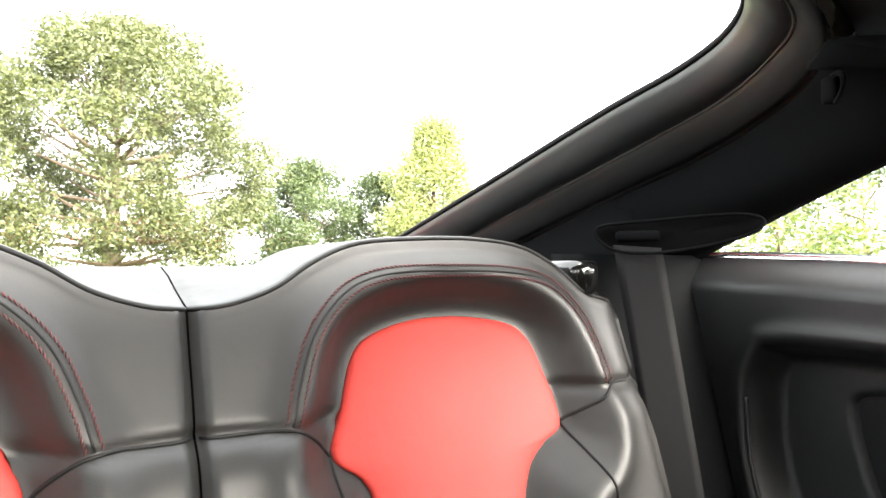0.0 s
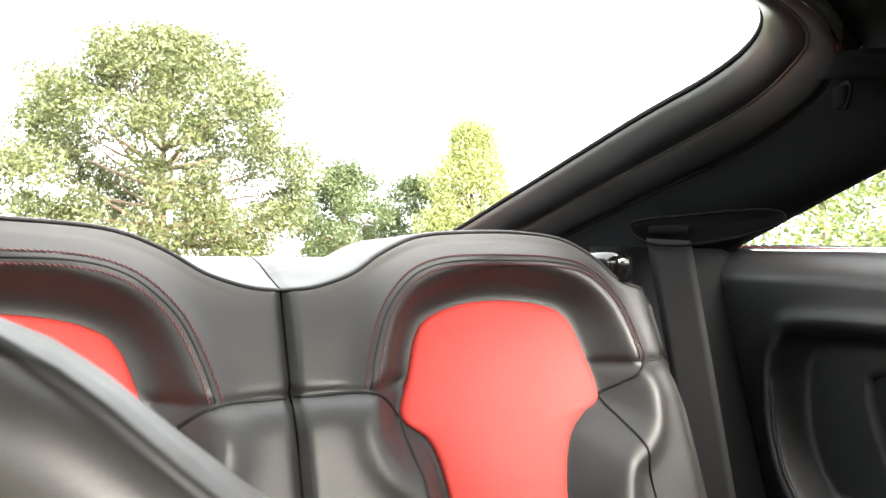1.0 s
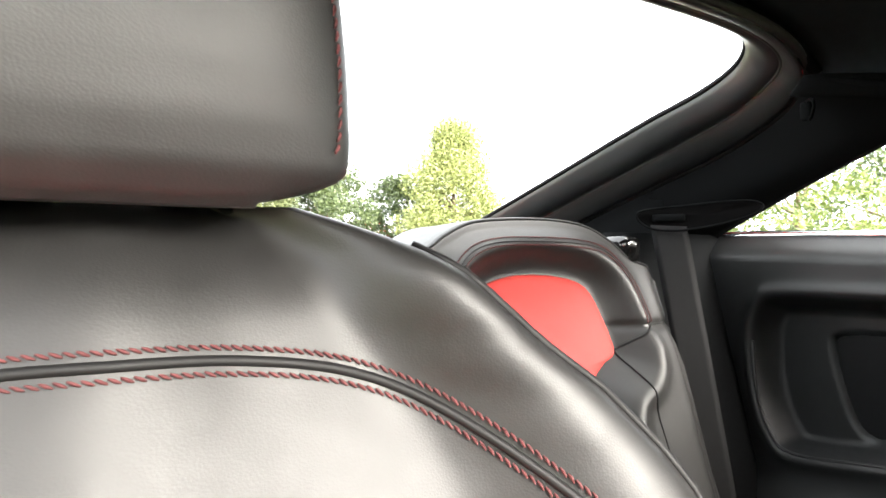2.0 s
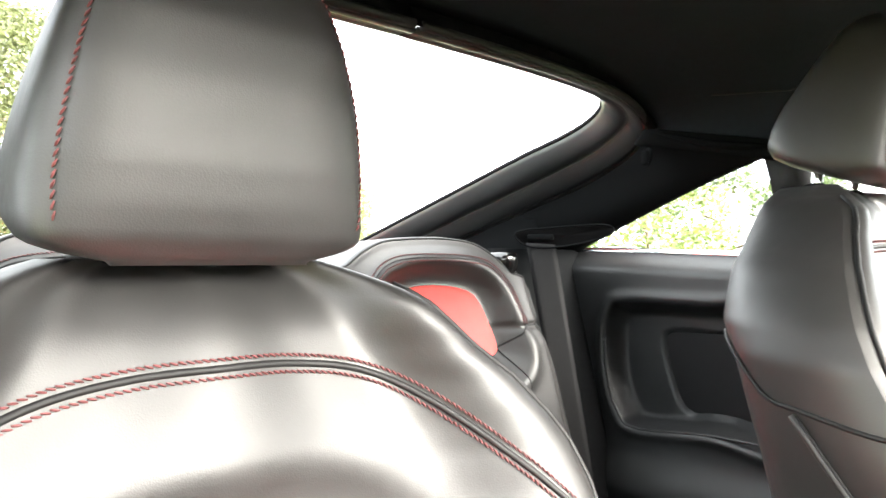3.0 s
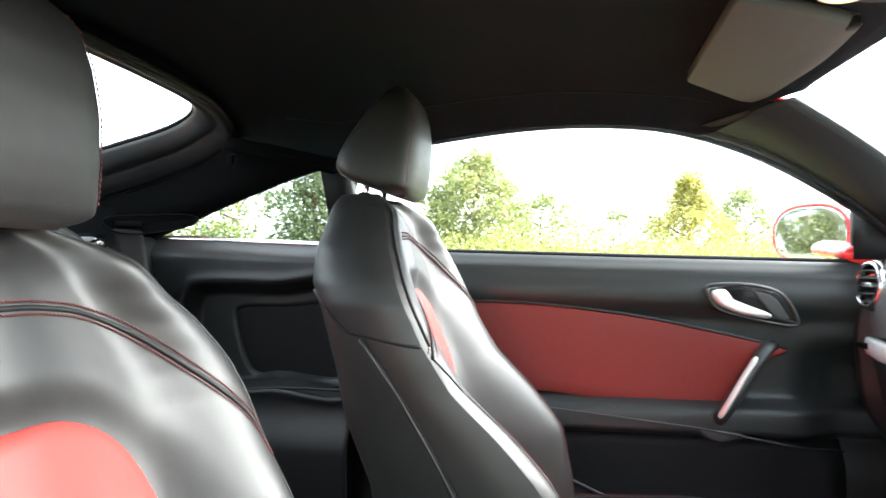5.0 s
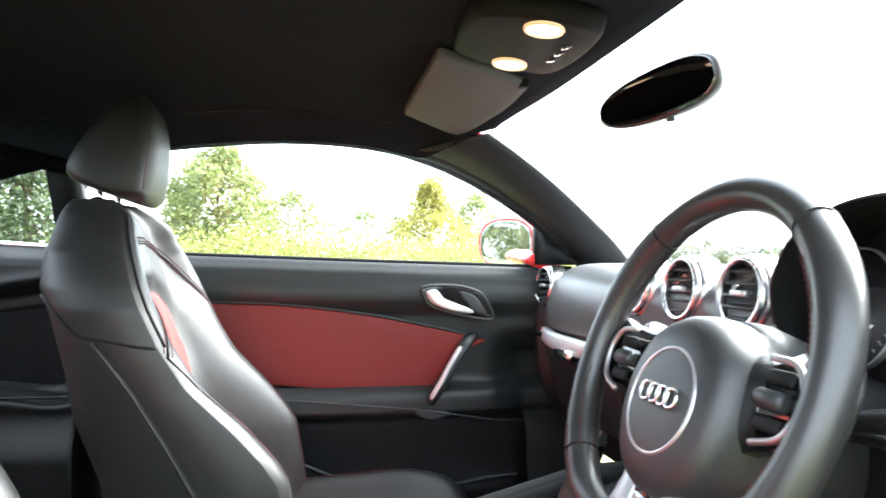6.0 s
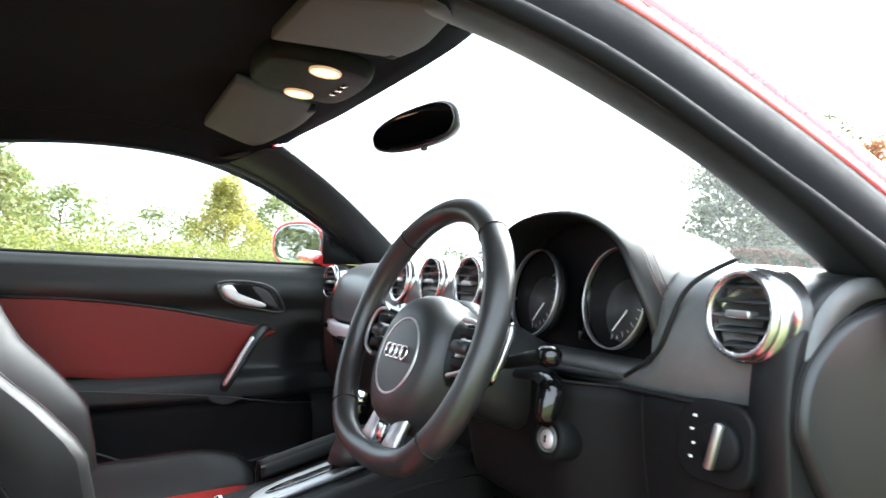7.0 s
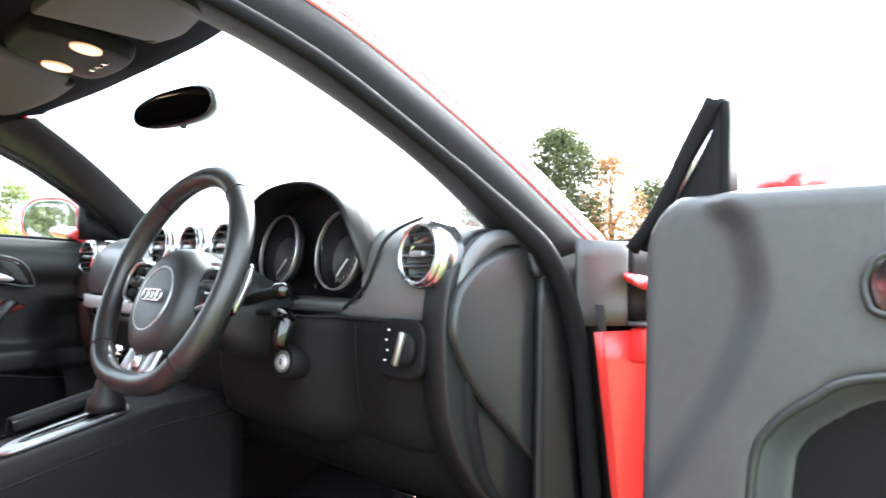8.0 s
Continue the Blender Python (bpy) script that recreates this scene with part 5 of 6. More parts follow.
# rear belt, its slot and the coat hooks on the passenger's side pillar
for sg in (-1, 1):
    slot = thing("belt_guide", "black belt guide in the rear pillar, slot shade in its colour", "belt guide", "belt guides")
    o = curve([(sg * 0.452, -0.872, 1.006), (sg * 0.50, -0.82, 1.014), (sg * 0.545, -0.757, 1.018), (sg * 0.563, -0.735, 1.012), (sg * 0.553, -0.738, 0.998), (sg * 0.525, -0.775, 0.984), (sg * 0.49, -0.825, 0.976), (sg * 0.462, -0.862, 0.982)], 50, True)
    n = (-sg * 0.72, 0.62, 0.0)
    # flat plate, the recess shade painted on
    part("plate", pillow(o + np.array((sg * 0.012, 0.004, -0.011)), n, 0.001, 0.05, 0.03), SLOT_SHADE, slot)
    part("lip", tube(o + np.array((sg * 0.006, 0.009, -0.011)), 0.0020, 8, True), REAR_TRIM_SHADED, slot)
    belt = thing("seat_belt", "black webbing rear seat belt hanging from the pillar", "seat belt", "seat belts")
    rows = []
    for s in np.linspace(0, 1, 30):
        z = 0.975 - 0.50 * s
        y = -0.853 + 0.075 * s
        tw = 0.012 * math.sin(2.2 * s)
        rows.append([(sg * (0.475 + 0.012 * s + 0.033 * c + tw * 0.2 + 0.006 * abs(c) * s), y + 0.040 * c + 0.02 * s - 0.012 * s * c, z - 0.004 * c) for c in np.linspace(0, 1, 7)])
    part("webbing", slab(rows, (-sg * 0.0012, 0.0009, 0)), BELT, belt)
    for e in (0, -1):
        part("edge", tube([r[e] for r in rows], 0.0011, 6), BELT, belt)
    part("slider", rbox((0.012, 0.05, 0.012), 0.004, at=(sg * 0.492, -0.833, 0.985), turn=Euler((0, 0, sg * radians(-38))).to_matrix()), REAR_TRIM_SHADED, belt)
    hook = thing("coat_hook", "small black folding coat hook on the rear pillar", "coat hook", "coat hooks")
    hp_ = curve([(sg * 0.512, -0.618, 1.126), (sg * 0.499, -0.604, 1.124), (sg * 0.494, -0.598, 1.115), (sg * 0.499, -0.604, 1.104), (sg * 0.508, -0.613, 1.100)], 16)
    part("loop", tube(hp_ + np.array((sg * 0.010, -0.006, 0)), 0.0022, 8), REAR_TRIM_SHADED, hook)
    part("base", rbox((0.010, 0.016, 0.026), 0.004, at=(sg * 0.530, -0.630, 1.115)), REAR_TRIM_SHADED, hook)

# ---- overhead: visors, lamp console, mirror ----
def visor(sg):
    v = thing("sun_visor", "grey vinyl sun visor folded against the roof", "sun visor", "sun visors")
    rows = []
    corners = [(0.128, 0.252), (0.20, 0.424), (0.30, 0.420), (0.484, 0.372), (0.480, 0.338), (0.394, 0.236)]
    o2 = []
    for (ax, ay), (bx, by), (cx, cy), r in zip(corners[-1:] + corners[:-1], corners, corners[1:] + corners[:1], (0.012, 0.012, 0.05, 0.012, 0.02, 0.012)):
        e0, e1 = Vector((ax - bx, ay - by)).normalized() * r, Vector((cx - bx, cy - by)).normalized() * r
        for k in range(7):
            q = k / 6
            o2.append((bx + e0.x * (1 - q) ** 2 + e1.x * q * q, by + e0.y * (1 - q) ** 2 + e1.y * q * q))
    pts_ = [(sg * x, y, 1.243 - 0.126 * (x - 0.13) - 0.010 * smooth(0.25, 0.42, y)) for x, y in o2]
    part("flap", pillow(pts_, (0, -0.15, -1), 0.009, 0.03, 0.008), VISOR, v)
    part("clip", rbox((0.03, 0.018, 0.016), 0.004, at=(sg * 0.208, 0.412, 1.222)), HARD, v)
    return v


for sg in (-1, 1):
    visor(sg)
con = thing("lamp_console", "black overhead console with two lit reading lamps", "overhead lamp")
o = curve([(-0.085, 0.275), (-0.05, 0.262), (0.05, 0.262), (0.085, 0.275), (0.108, 0.33), (0.112, 0.405), (0.085, 0.432), (0.0, 0.440), (-0.085, 0.432), (-0.112, 0.405), (-0.108, 0.33)], 60, True)
part("housing", pillow([(x, y, 1.249 - 0.12 * (y - 0.25)) for x, y in o], (0, -0.12, -1), 0.020, 0.10, 0.01), HARD, con)
for x in (-0.077, 0.077):
    m = facing((x, 0.352, 1.2165), (0, -0.12, -1), (0, 1, 0))
    l_ = part("reading_lamp", lathe([(0.0222, -0.004), (0.0218, 0.001), (0.018, 0.003), (0.0005, 0.0035)], 30, m), LAMP, con, "round reading lamp, lit warm")
    part("ring", ring_shape(0.0225, 0.0262, 0.004, 32, m), LAMP_EDGE, l_, "glowing orange lens edge")
for x in (-0.03, 0.0, 0.03):
    part("switch", rbox((0.02, 0.012, 0.006), 0.002, at=(x, 0.40, 1.212)), GLOSSY, con)

mir = thing("interior_mirror", "oval frameless rear-view mirror hanging at the windscreen", "rear-view mirror")
MM = facing((0.028, 0.528, 1.153), (0.31, -0.95, -0.05)) @ pose(0, 0, 0, 0, 0, 5)
ov = [(0.110 * math.copysign(abs(math.cos(t)) ** 0.8, math.cos(t)), 0.036 * math.copysign(abs(math.sin(t)) ** 0.75, math.sin(t)) * (1 + 0.15 * math.cos(t))) for t in np.linspace(0, 2 * math.pi, 49)[:-1]]
rows = [[tuple(MM @ Vector((x * s, y * s, d))) for x, y in ov] for d, s in ((-0.040, 0.3), (-0.036, 0.6), (-0.024, 0.88), (-0.008, 1.0), (0.0, 1.0), (0.003, 0.97))]
part("housing", capped(rows), SOFT, mir)
part("mirror_glass", pillow([tuple(MM @ Vector((x * 0.955, y * 0.94, 0.003))) for x, y in ov], tuple(MM.to_3x3() @ Vector((0, 0, 1))), 0.0015, 0.03, 0.002), DARK_MIRROR, mir, "dimmed mirror glass")
part("stalk", tube([tuple(MM @ Vector((0, 0.0, -0.03))), (0.02, 0.60, 1.185), (0.0, 0.615, 1.19)], 0.012, 10), SOFT, mir)
part("foot", rbox((0.05, 0.03, 0.06), 0.012, at=(0.0, 0.598, 1.178), turn=Euler((radians(-35), 0, 0)).to_matrix()), SOFT, mir)
part("tab", rbox((0.012, 0.01, 0.008), 0.002, at=tuple(MM @ Vector((0.02, -0.038, -0.006)))), SOFT, mir)

# ---- centre console ----
cons = thing("centre_console", "black centre console with aluminium trim and padded sides", "centre console")


def rail_z(y):
    return 0.545 + 0.255 * (y - 0.23) - 0.22 * max(y - 0.48, 0)


sec = [(0.155, -0.30), (0.150, -0.05), (0.142, -0.012), (0.128, 0.0), (0.108, -0.004), (0.100, -0.02)]
for sg in (-1, 1):
    rows = [[(sg * x + 0.02, y, (rail_z(y) + z) if z > -0.2 else 0.24) for x, z in curve(sec, 16)] for y in np.linspace(-0.30 if sg > 0 else 0.305, 0.62, 30)]
    part("side_pad", slab(rows, (-sg * 0.008, 0, -0.004)), HARD, cons)
    part("seam", tube([(sg * 0.149 + 0.02, y, rail_z(y) - 0.032) for y in np.linspace(-0.28 if sg > 0 else 0.32, 0.60, 20)], 0.002, 6), SEAM, cons)
deck = [[(x + 0.02, y, rail_z(y) - 0.030 + 0.02 * smooth(0.42, 0.6, y)) for x in np.linspace(-0.105, 0.105, 9)] for y in np.linspace(-0.30, 0.64, 30)]
part("deck", slab(deck, (0, 0, -0.02)), HARD, cons)
o = curve([(-0.025, 0.29), (0.030, 0.275), (0.036, 0.44), (0.022, 0.47), (-0.012, 0.47), (-0.030, 0.44)], 40, True)
part("gate_plate", pillow([(x, y, rail_z(y) - 0.026) for x, y in o], (0, -0.25, 1), 0.006, 0.06), SATIN, cons, "aluminium gear gate plate")
part("gate_slot", pillow([(x, y, rail_z(y) - 0.020) for x, y in curve([(-0.008, 0.31), (0.012, 0.305), (0.016, 0.43), (-0.006, 0.435)], 24, True)], (0, -0.25, 1), 0.0025, 0.1), GLOSSY, cons)
for k in range(3):
    part("cup_ring", ring_shape(0.024, 0.029, 0.006, 30, pose(0.02, 0.14 - 0.075 * k, rail_z(0.14 - 0.075 * k) - 0.028, 14)), ALU, cons)
knob = thing("gear_lever", "chrome-topped black gear selector lever", "gear lever")
part("gaiter", lathe([(0.036, -0.01), (0.032, 0.008), (0.022, 0.03), (0.015, 0.055), (0.012, 0.07)], 24, pose(0.012, 0.43, rail_z(0.43) - 0.006)), LEATHER, knob)
part("grip", lathe([(0.012, 0.0), (0.017, 0.008), (0.021, 0.025), (0.021, 0.042), (0.016, 0.052), (0.004, 0.056)], 24, pose(0.010, 0.438, 0.640, -10)), GLOSSY, knob)
part("cap", lathe([(0.0215, 0.0), (0.022, 0.010), (0.017, 0.019), (0.004, 0.022)], 24, pose(0.010, 0.445, 0.676, -10)), CHROME, knob, "chrome cap")
brake = thing("hand_brake", "black leather handbrake lever beside the console", "handbrake")
part("lever", tube(curve([(-0.05, -0.10, 0.45), (-0.05, 0.0, 0.475), (-0.05, 0.12, 0.503), (-0.05, 0.22, 0.520)], 14), [0.012] * 6 + [0.015] * 6 + [0.014, 0.008], 12), LEATHER, brake)
part("button", lathe([(0.008, 0), (0.008, 0.012), (0.003, 0.015)], 14, facing((-0.05, 0.222, 0.521), (0, 1, 0.2))), CHROME, brake)

# pedals in the driver's footwell
for x, w, h in ((0.33, 0.07, 0.07), (0.45, 0.045, 0.13)):
    pe = thing("pedal", "brushed metal pedal in the dark footwell", "pedal", "pedals")
    b = rbox((w, 0.008, h), 0.004)
    bmesh.ops.transform(b, matrix=pose(x, 0.90, 0.38, 30), verts=b.verts)
    part("plate", b, ALU, pe)
    part("arm", tube([(x, 0.91, 0.40), (x, 0.98, 0.50), (x, 1.0, 0.60)], 0.008, 8), HARD, pe)

# ---- driver's door, standing wide open ----
ddoor = thing("driver_door", "open driver's door with dark grey panel and window corner", "car door", "car doors")


def dd(x, z, d=0.0):
    """A point of the open door: x across, height z, d from its middle towards the cabin."""
    return (x - 0.010, 0.775 + 0.03 * (x - 0.87) - d, z + 0.006)


CREASE = [(0.45, 0.93), (0.595, 0.991), (0.712, 1.059), (0.798, 1.094), (0.833, 1.096), (0.892, 1.083), (0.930, 1.045)]
HOLLOW = curve([(1.082, 0.56), (1.084, 0.653), (1.101, 0.692), (1.136, 0.723), (1.193, 0.752), (1.40, 0.775), (1.80, 0.775), (1.88, 0.60), (1.6, 0.46), (1.12, 0.45)], 60, True)
rows = []
for x in np.concatenate([np.linspace(0.915, 1.15, 44), np.linspace(1.16, 2.06, 40)]):
    zt = lerp([(0.915, 0.84), (0.945, 0.865), (0.958, 0.895), (0.972, 0.918), (0.99, 0.930), (2.1, 0.935)], x)
    row = []
    for s in np.linspace(0, 1, 64):
        z = 0.26 + (zt - 0.012 - 0.26) * s
        d = 0.090 - 0.09 * smooth(0.965, 0.915, x) ** 1.5 + 0.004 * smooth(0.80, 0.6, z)
        d += 0.027 * smooth(-0.040, 0.008, x - lerp(CREASE, z)) - 0.004
        d -= 0.05 * smooth(0.006, -0.03, signed(HOLLOW, np.array([x]), np.array([z]))[0])
        row.append(dd(x, z, d))
    for z, e in ((zt - 0.005, 0.003), (zt, 0.012), (zt, 0.03), (zt - 0.002, 0.085)):
        row.append(dd(x, z, d - e))
    rows.append(row)
part("panel", slab(rows, (0, 0.012, 0)), DOOR_PAD_LIT, ddoor)
part("hollow_lining", pillow([dd(x, z, 0.067) for x, z in HOLLOW], (0, -1, 0), 0.002, 0.03, 0.01), HARD, ddoor, "black lining of the door hollow")
part("hollow_edge", tube([dd(x, z, 0.114) for x, z in curve([(1.10, 0.46), (1.082, 0.56), (1.084, 0.653), (1.101, 0.692), (1.136, 0.723), (1.193, 0.752), (1.40, 0.775), (1.80, 0.775)], 50)], 0.005, 8), SOFT, ddoor)
sail = curve([(0.909, 0.875), (0.94, 0.915), (0.975, 0.985), (1.006, 1.047), (1.012, 1.052), (1.019, 1.046), (1.0195, 0.99), (1.0195, 0.93), (0.99, 0.90), (0.95, 0.87)], 60, True)
part("sail_panel", pillow([dd(x, z, 0.018) for x, z in sail], (0, -1, 0), 0.008, 0.05, 0.03), HARD, ddoor, "black triangular mirror corner panel")
part("sail_edge", tube([dd(x, z, 0.03) for x, z in curve([(0.905, 0.872), (0.94, 0.918), (0.975, 0.988), (1.008, 1.05)], 20)], 0.010, 8), RUBBER, ddoor)
part("sail_trim", tube([dd(x, z, 0.03) for x, z in ((0.958, 0.925), (0.985, 0.975), (1.006, 1.013))], [0.002, 0.004, 0.001], 8), ALU, ddoor)
part("sail_back", tube([dd(1.018, z, 0.022) for z in np.linspace(0.92, 1.047, 8)], 0.006, 8), RUBBER, ddoor)
o = curve([(1.184, 0.822), (1.184, 0.846), (1.206, 0.864), (1.30, 0.866), (1.36, 0.85), (1.36, 0.82), (1.28, 0.806), (1.20, 0.808)], 44, True)
rel = part("release_recess", pillow([dd(x, z, 0.1185) for x, z in o], (0, -1, 0), 0.003, 0.1, 0.02), GLOSSY, ddoor)
part("bezel", tube([dd(x, z, 0.1195) for x, z in o], 0.004, 8, True), SOFT, rel)
part("lever", pillow([dd(x, z, 0.122) for x, z in curve([(1.25, 0.85), (1.34, 0.845), (1.345, 0.835), (1.25, 0.825), (1.215, 0.83)], 30, True)], (0, -1, 0), 0.008, 0.3), CHROME, rel, "chrome release lever")
part("skin", slab([[dd(0.918 + 1.152 * s, z, -0.085 - 0.05 * math.sin(math.pi * np.clip((z - 0.2) / 0.73, 0, 1)) + 0.04 * smooth(0.75, 0.93, z)) for z in np.linspace(0.26, 0.915, 12)] for s in np.linspace(0, 1, 14)], (0, 0.012, 0)), PAINT, ddoor, "red painted outer skin")
part("front_edge", slab([[dd(0.900 + 0.020 * s, z, -0.10 + 0.095 * s) for s in np.linspace(0, 1, 6)] for z in np.linspace(0.26, 0.80, 10)], (0.012, 0, 0)), HARD, ddoor)
part("front_corner", slab([[dd(0.885 + 0.030 * s, z, -0.10 + 0.105 * s) for s in np.linspace(0, 1, 6)] for z in np.linspace(0.804, 0.885, 5)], (0.012, 0, 0)), PAINT_DULL, ddoor, "red painted corner of the door")
part("end_cap", slab([[dd(2.06, z, d) for d in np.linspace(-0.09, 0.08, 4)] for z in np.linspace(0.26, 0.92, 4)], (-0.01, 0, 0)), PAINT, ddoor)
glass_top = curve([(1.012, 0.935), (1.022, 1.052), (1.19, 1.094), (1.32, 1.142), (1.45, 1.166), (1.63, 1.171), (1.83, 1.152), (2.03, 1.117)], 30)
dg = part("door_glass", slab([[dd(x, 0.925 + (z - 0.925) * q, 0.004 - 0.10 * (z - 0.925) * q) for q in np.linspace(0, 1, 5)] for x, z in glass_top], (0, 0.004, 0)), GLASS, ddoor, "clear frameless door glass")
dg.visible_shadow = False
dm = thing("door_mirror", "red door mirror beyond the open driver's door", "door mirror", "door mirrors")
part("housing", capped([[(1.055 + d, 0.93 + 0.055 * s * a, 0.955 + 0.052 * s * b) for a, b in OVAL] for d, s in ((-0.09, 0.15), (-0.08, 0.55), (-0.05, 0.88), (-0.01, 1.0), (0.03, 1.0), (0.036, 0.97))]), PAINT, dm)
part("mirror_glass", pillow([(1.091, 0.93 + 0.05 * a, 0.955 + 0.047 * b) for a, b in OVAL], (1, 0, 0), 0.002, 0.04), MIRROR, dm)
part("foot", tube([(1.00, 0.81, 0.905), (1.01, 0.85, 0.905), (1.03, 0.90, 0.92)], 0.018, 10), PAINT, dm)

# ---- hinge post, kick trim and red jamb on the driver's side ----
kick = thing("kick_trim", "dark grey footwell side trim below the dash end", "trim panel")
part("panel", slab([[(0.728, y, z) for y in np.linspace(0.767, 0.836 + 0.12 * (0.84 - z), 8)] for z in np.linspace(0.28, 0.838, 14)], (0.012, 0, 0)), SIDE, kick)
part("upper_cap", slab([[(0.728 - 0.02 * s, y, 0.842 + 0.05 * s) for y in np.linspace(0.757, 0.83, 6)] for s in np.linspace(0, 1, 5)], (0.012, 0, 0)), SIDE, kick)
part("gap", tube([(0.7405, y, 0.8400) for y in np.linspace(0.768, 0.834, 6)], 0.0016, 6), SEAM, kick)
for sg in (-1, 1):
    part("hinge_post", slab([[(sg * (0.785 + 0.022 * s), 0.836 + 0.11 * s + 0.22 * (0.766 - z), z) for s in np.linspace(0, 1, 6)] for z in np.linspace(0.25, 0.76, 12)], (0, 0.015, 0)), PAINT_DULL, body, "bright red painted door post")
    part("post_gap", slab([[(sg * (0.752 + 0.034 * s), 0.858 + 0.22 * (0.766 - z), z) for s in np.linspace(0, 1, 4)] for z in np.linspace(0.25, 0.80, 10)], (0, 0.012, 0)), SEAM, body)
    part("post_cover", slab([[(sg * (0.758 + 0.040 * s), 0.826 + 0.080 * s - 0.014 * math.sin(math.pi * s), z) for s in np.linspace(0, 1, 9)] for z in np.linspace(0.768, 0.898, 6)], (0, 0.012, 0)), DOOR_PAD_LIT, body, "dark grey rubber hinge cover")
    part("cover_pocket", slab([[(sg * (0.798 + 0.010 * s), 0.912 + 0.070 * s, z) for s in np.linspace(0, 1, 5)] for z in np.linspace(0.776, 0.892, 5)], (0, 0.012, 0)), HARD, body)
    part("cover_lip", rbox((0.030, 0.050, 0.007), 0.003, at=(sg * 0.812, 0.935, 0.771)), DOOR_PAD_LIT, body)
part("leaf", rbox((0.03, 0.03, 0.055), 0.006, at=(0.812, 0.935, 0.738)), PAINT_DULL, body)

# ---- outer body ----
def body_z(y):
    return lerp([(0.80, 0.84), (1.1, 0.825), (1.5, 0.77), (1.9, 0.70), (2.1, 0.60)], y)


bon = [[(x, y + 0.20 * (1 - (x / 0.80) ** 2) * smooth(2.2, 1.0, y) * 0.9 - 0.25 * (abs(x) / 0.85) ** 3 * smooth(1.4, 2.1, y), body_z(y) + 0.035 * (1 - (x / 0.85) ** 2) + 0.02 * smooth(0.55, 0.7, abs(x)) * smooth(0.85, 0.75, abs(x))) for x in np.linspace(-0.84, 0.84, 25)] for y in np.linspace(0.90, 2.05, 20)]
part("bonnet", slab(bon, (0, 0, -0.012)), PAINT, body)
for sg in (-1, 1):
    wing = [[(sg * (0.83 + 0.075 * math.sin(math.pi * (0.15 + 0.75 * s))), 1.0 + 0.95 * t, 0.25 + (body_z(1.0 + 0.95 * t) - 0.25) * s) for s in np.linspace(0, 1, 12) for _ in (0,)] for t in np.linspace(0, 1, 14)]
    part("wing", slab(wing, (-sg * 0.012, 0, 0)), PAINT, body)
    rear = [[(sg * (0.80 + 0.09 * math.sin(math.pi * (0.15 + 0.75 * s)) - 0.16 * smooth(0.55, 1, s) * smooth(-0.9, -1.9, y) - 0.05 * smooth(0.8, 1, s)), y, 0.25 + (lerp([(-1.95, 0.80), (-1.4, 0.93), (-0.9, 0.955), (-0.45, 0.945)], y) - 0.25) * s) for s in np.linspace(0, 1, 12)] for y in np.linspace(-1.95, -0.45, 20)]
    part("rear_wing", slab(rear, (-sg * 0.012, 0, 0)), PAINT, body)
    cq = [[(sg * (lerp([(-1.7, 0.46), (-1.3, 0.50), (-0.9, 0.56), (-0.65, 0.58)], y) + s * lerp([(-1.7, 0.16), (-1.3, 0.20), (-0.9, 0.17), (-0.65, 0.09)], y)), y, lerp([(-1.7, 0.90), (-1.3, 1.03), (-0.9, 1.165), (-0.65, 1.235)], y) * (1 - s) + s * (lerp([(-1.7, 0.87), (-1.3, 0.945), (-0.98, 0.955)], y) if y < -0.93 else arch_z(y) + 0.035) + 0.02 * math.sin(math.pi * s)) for s in np.linspace(0, 1, 8)] for y in np.linspace(-1.7, -0.62, 20)]
    part("rear_pillar", slab(cq, (0, 0, -0.01)), PAINT, body)
    part("sill", rbox((0.14, 1.40, 0.14), 0.04, at=(sg * 0.76, 0.19, 0.24)), PAINT, body)
    for y in (1.32, -1.15):
        m = facing((sg * 0.80, y, 0.315), (sg, 0, 0))
        w = part("wheel", lathe([(0.22, -0.11), (0.30, -0.11), (0.315, -0.09), (0.315, 0.07), (0.30, 0.09), (0.235, 0.09), (0.225, 0.06), (0.0005, 0.05)], 40, m), TYRE, body, "black tyre on alloy wheel")
        part("rim", ring_shape(0.19, 0.232, 0.02, 40, m @ pose(0, 0, 0.07)), ALU, w)
        for k in range(5):
            b = rbox((0.19, 0.045, 0.02), 0.006)
            bmesh.ops.transform(b, matrix=m @ pose(0, 0, 0.075, 0, 0, 72 * k) @ pose(0.105, 0, 0), verts=b.verts)
            part("spoke", b, ALU, w)
part("tail", slab([[(x, -1.93 - 0.06 * (1 - (x / 0.8) ** 2), z) for x in np.linspace(-0.78, 0.78, 15)] for z in np.linspace(0.28, 0.86, 8)], (0, 0.012, 0)), PAINT, body)
part("tail_top", slab([[(x, y, 0.86 + 0.06 * (y + 1.95) / 0.5) for x in np.linspace(-0.62, 0.62, 15)] for y in np.linspace(-1.96, -1.50, 8)], (0, 0, -0.012)), PAINT, body)
part("nose", slab([[(x, 2.08 - 0.28 * (abs(x) / 0.85) ** 3, z) for x in np.linspace(-0.84, 0.84, 15)] for z in np.linspace(0.22, 0.62, 8)], (0, -0.012, 0)), PAINT, body)
part("underbody", slab([[(x, y, 0.20) for x in np.linspace(-0.74, 0.74, 5)] for y in np.linspace(-1.85, 1.95, 9)], (0, 0, -0.02)), HARD, body)

# ---- outside: field, hedges, trees ----
GRASS = mat("rough_grass", (0.12, 0.14, 0.055), 0.9, grain=(40, 0.6), vary=0.35, dirt=(0.4, (0.20, 0.18, 0.08), 0.8), spec=0.2)
BARK = mat("bark", (0.10, 0.075, 0.05), 0.9, grain=(40, 0.8), vary=0.3)


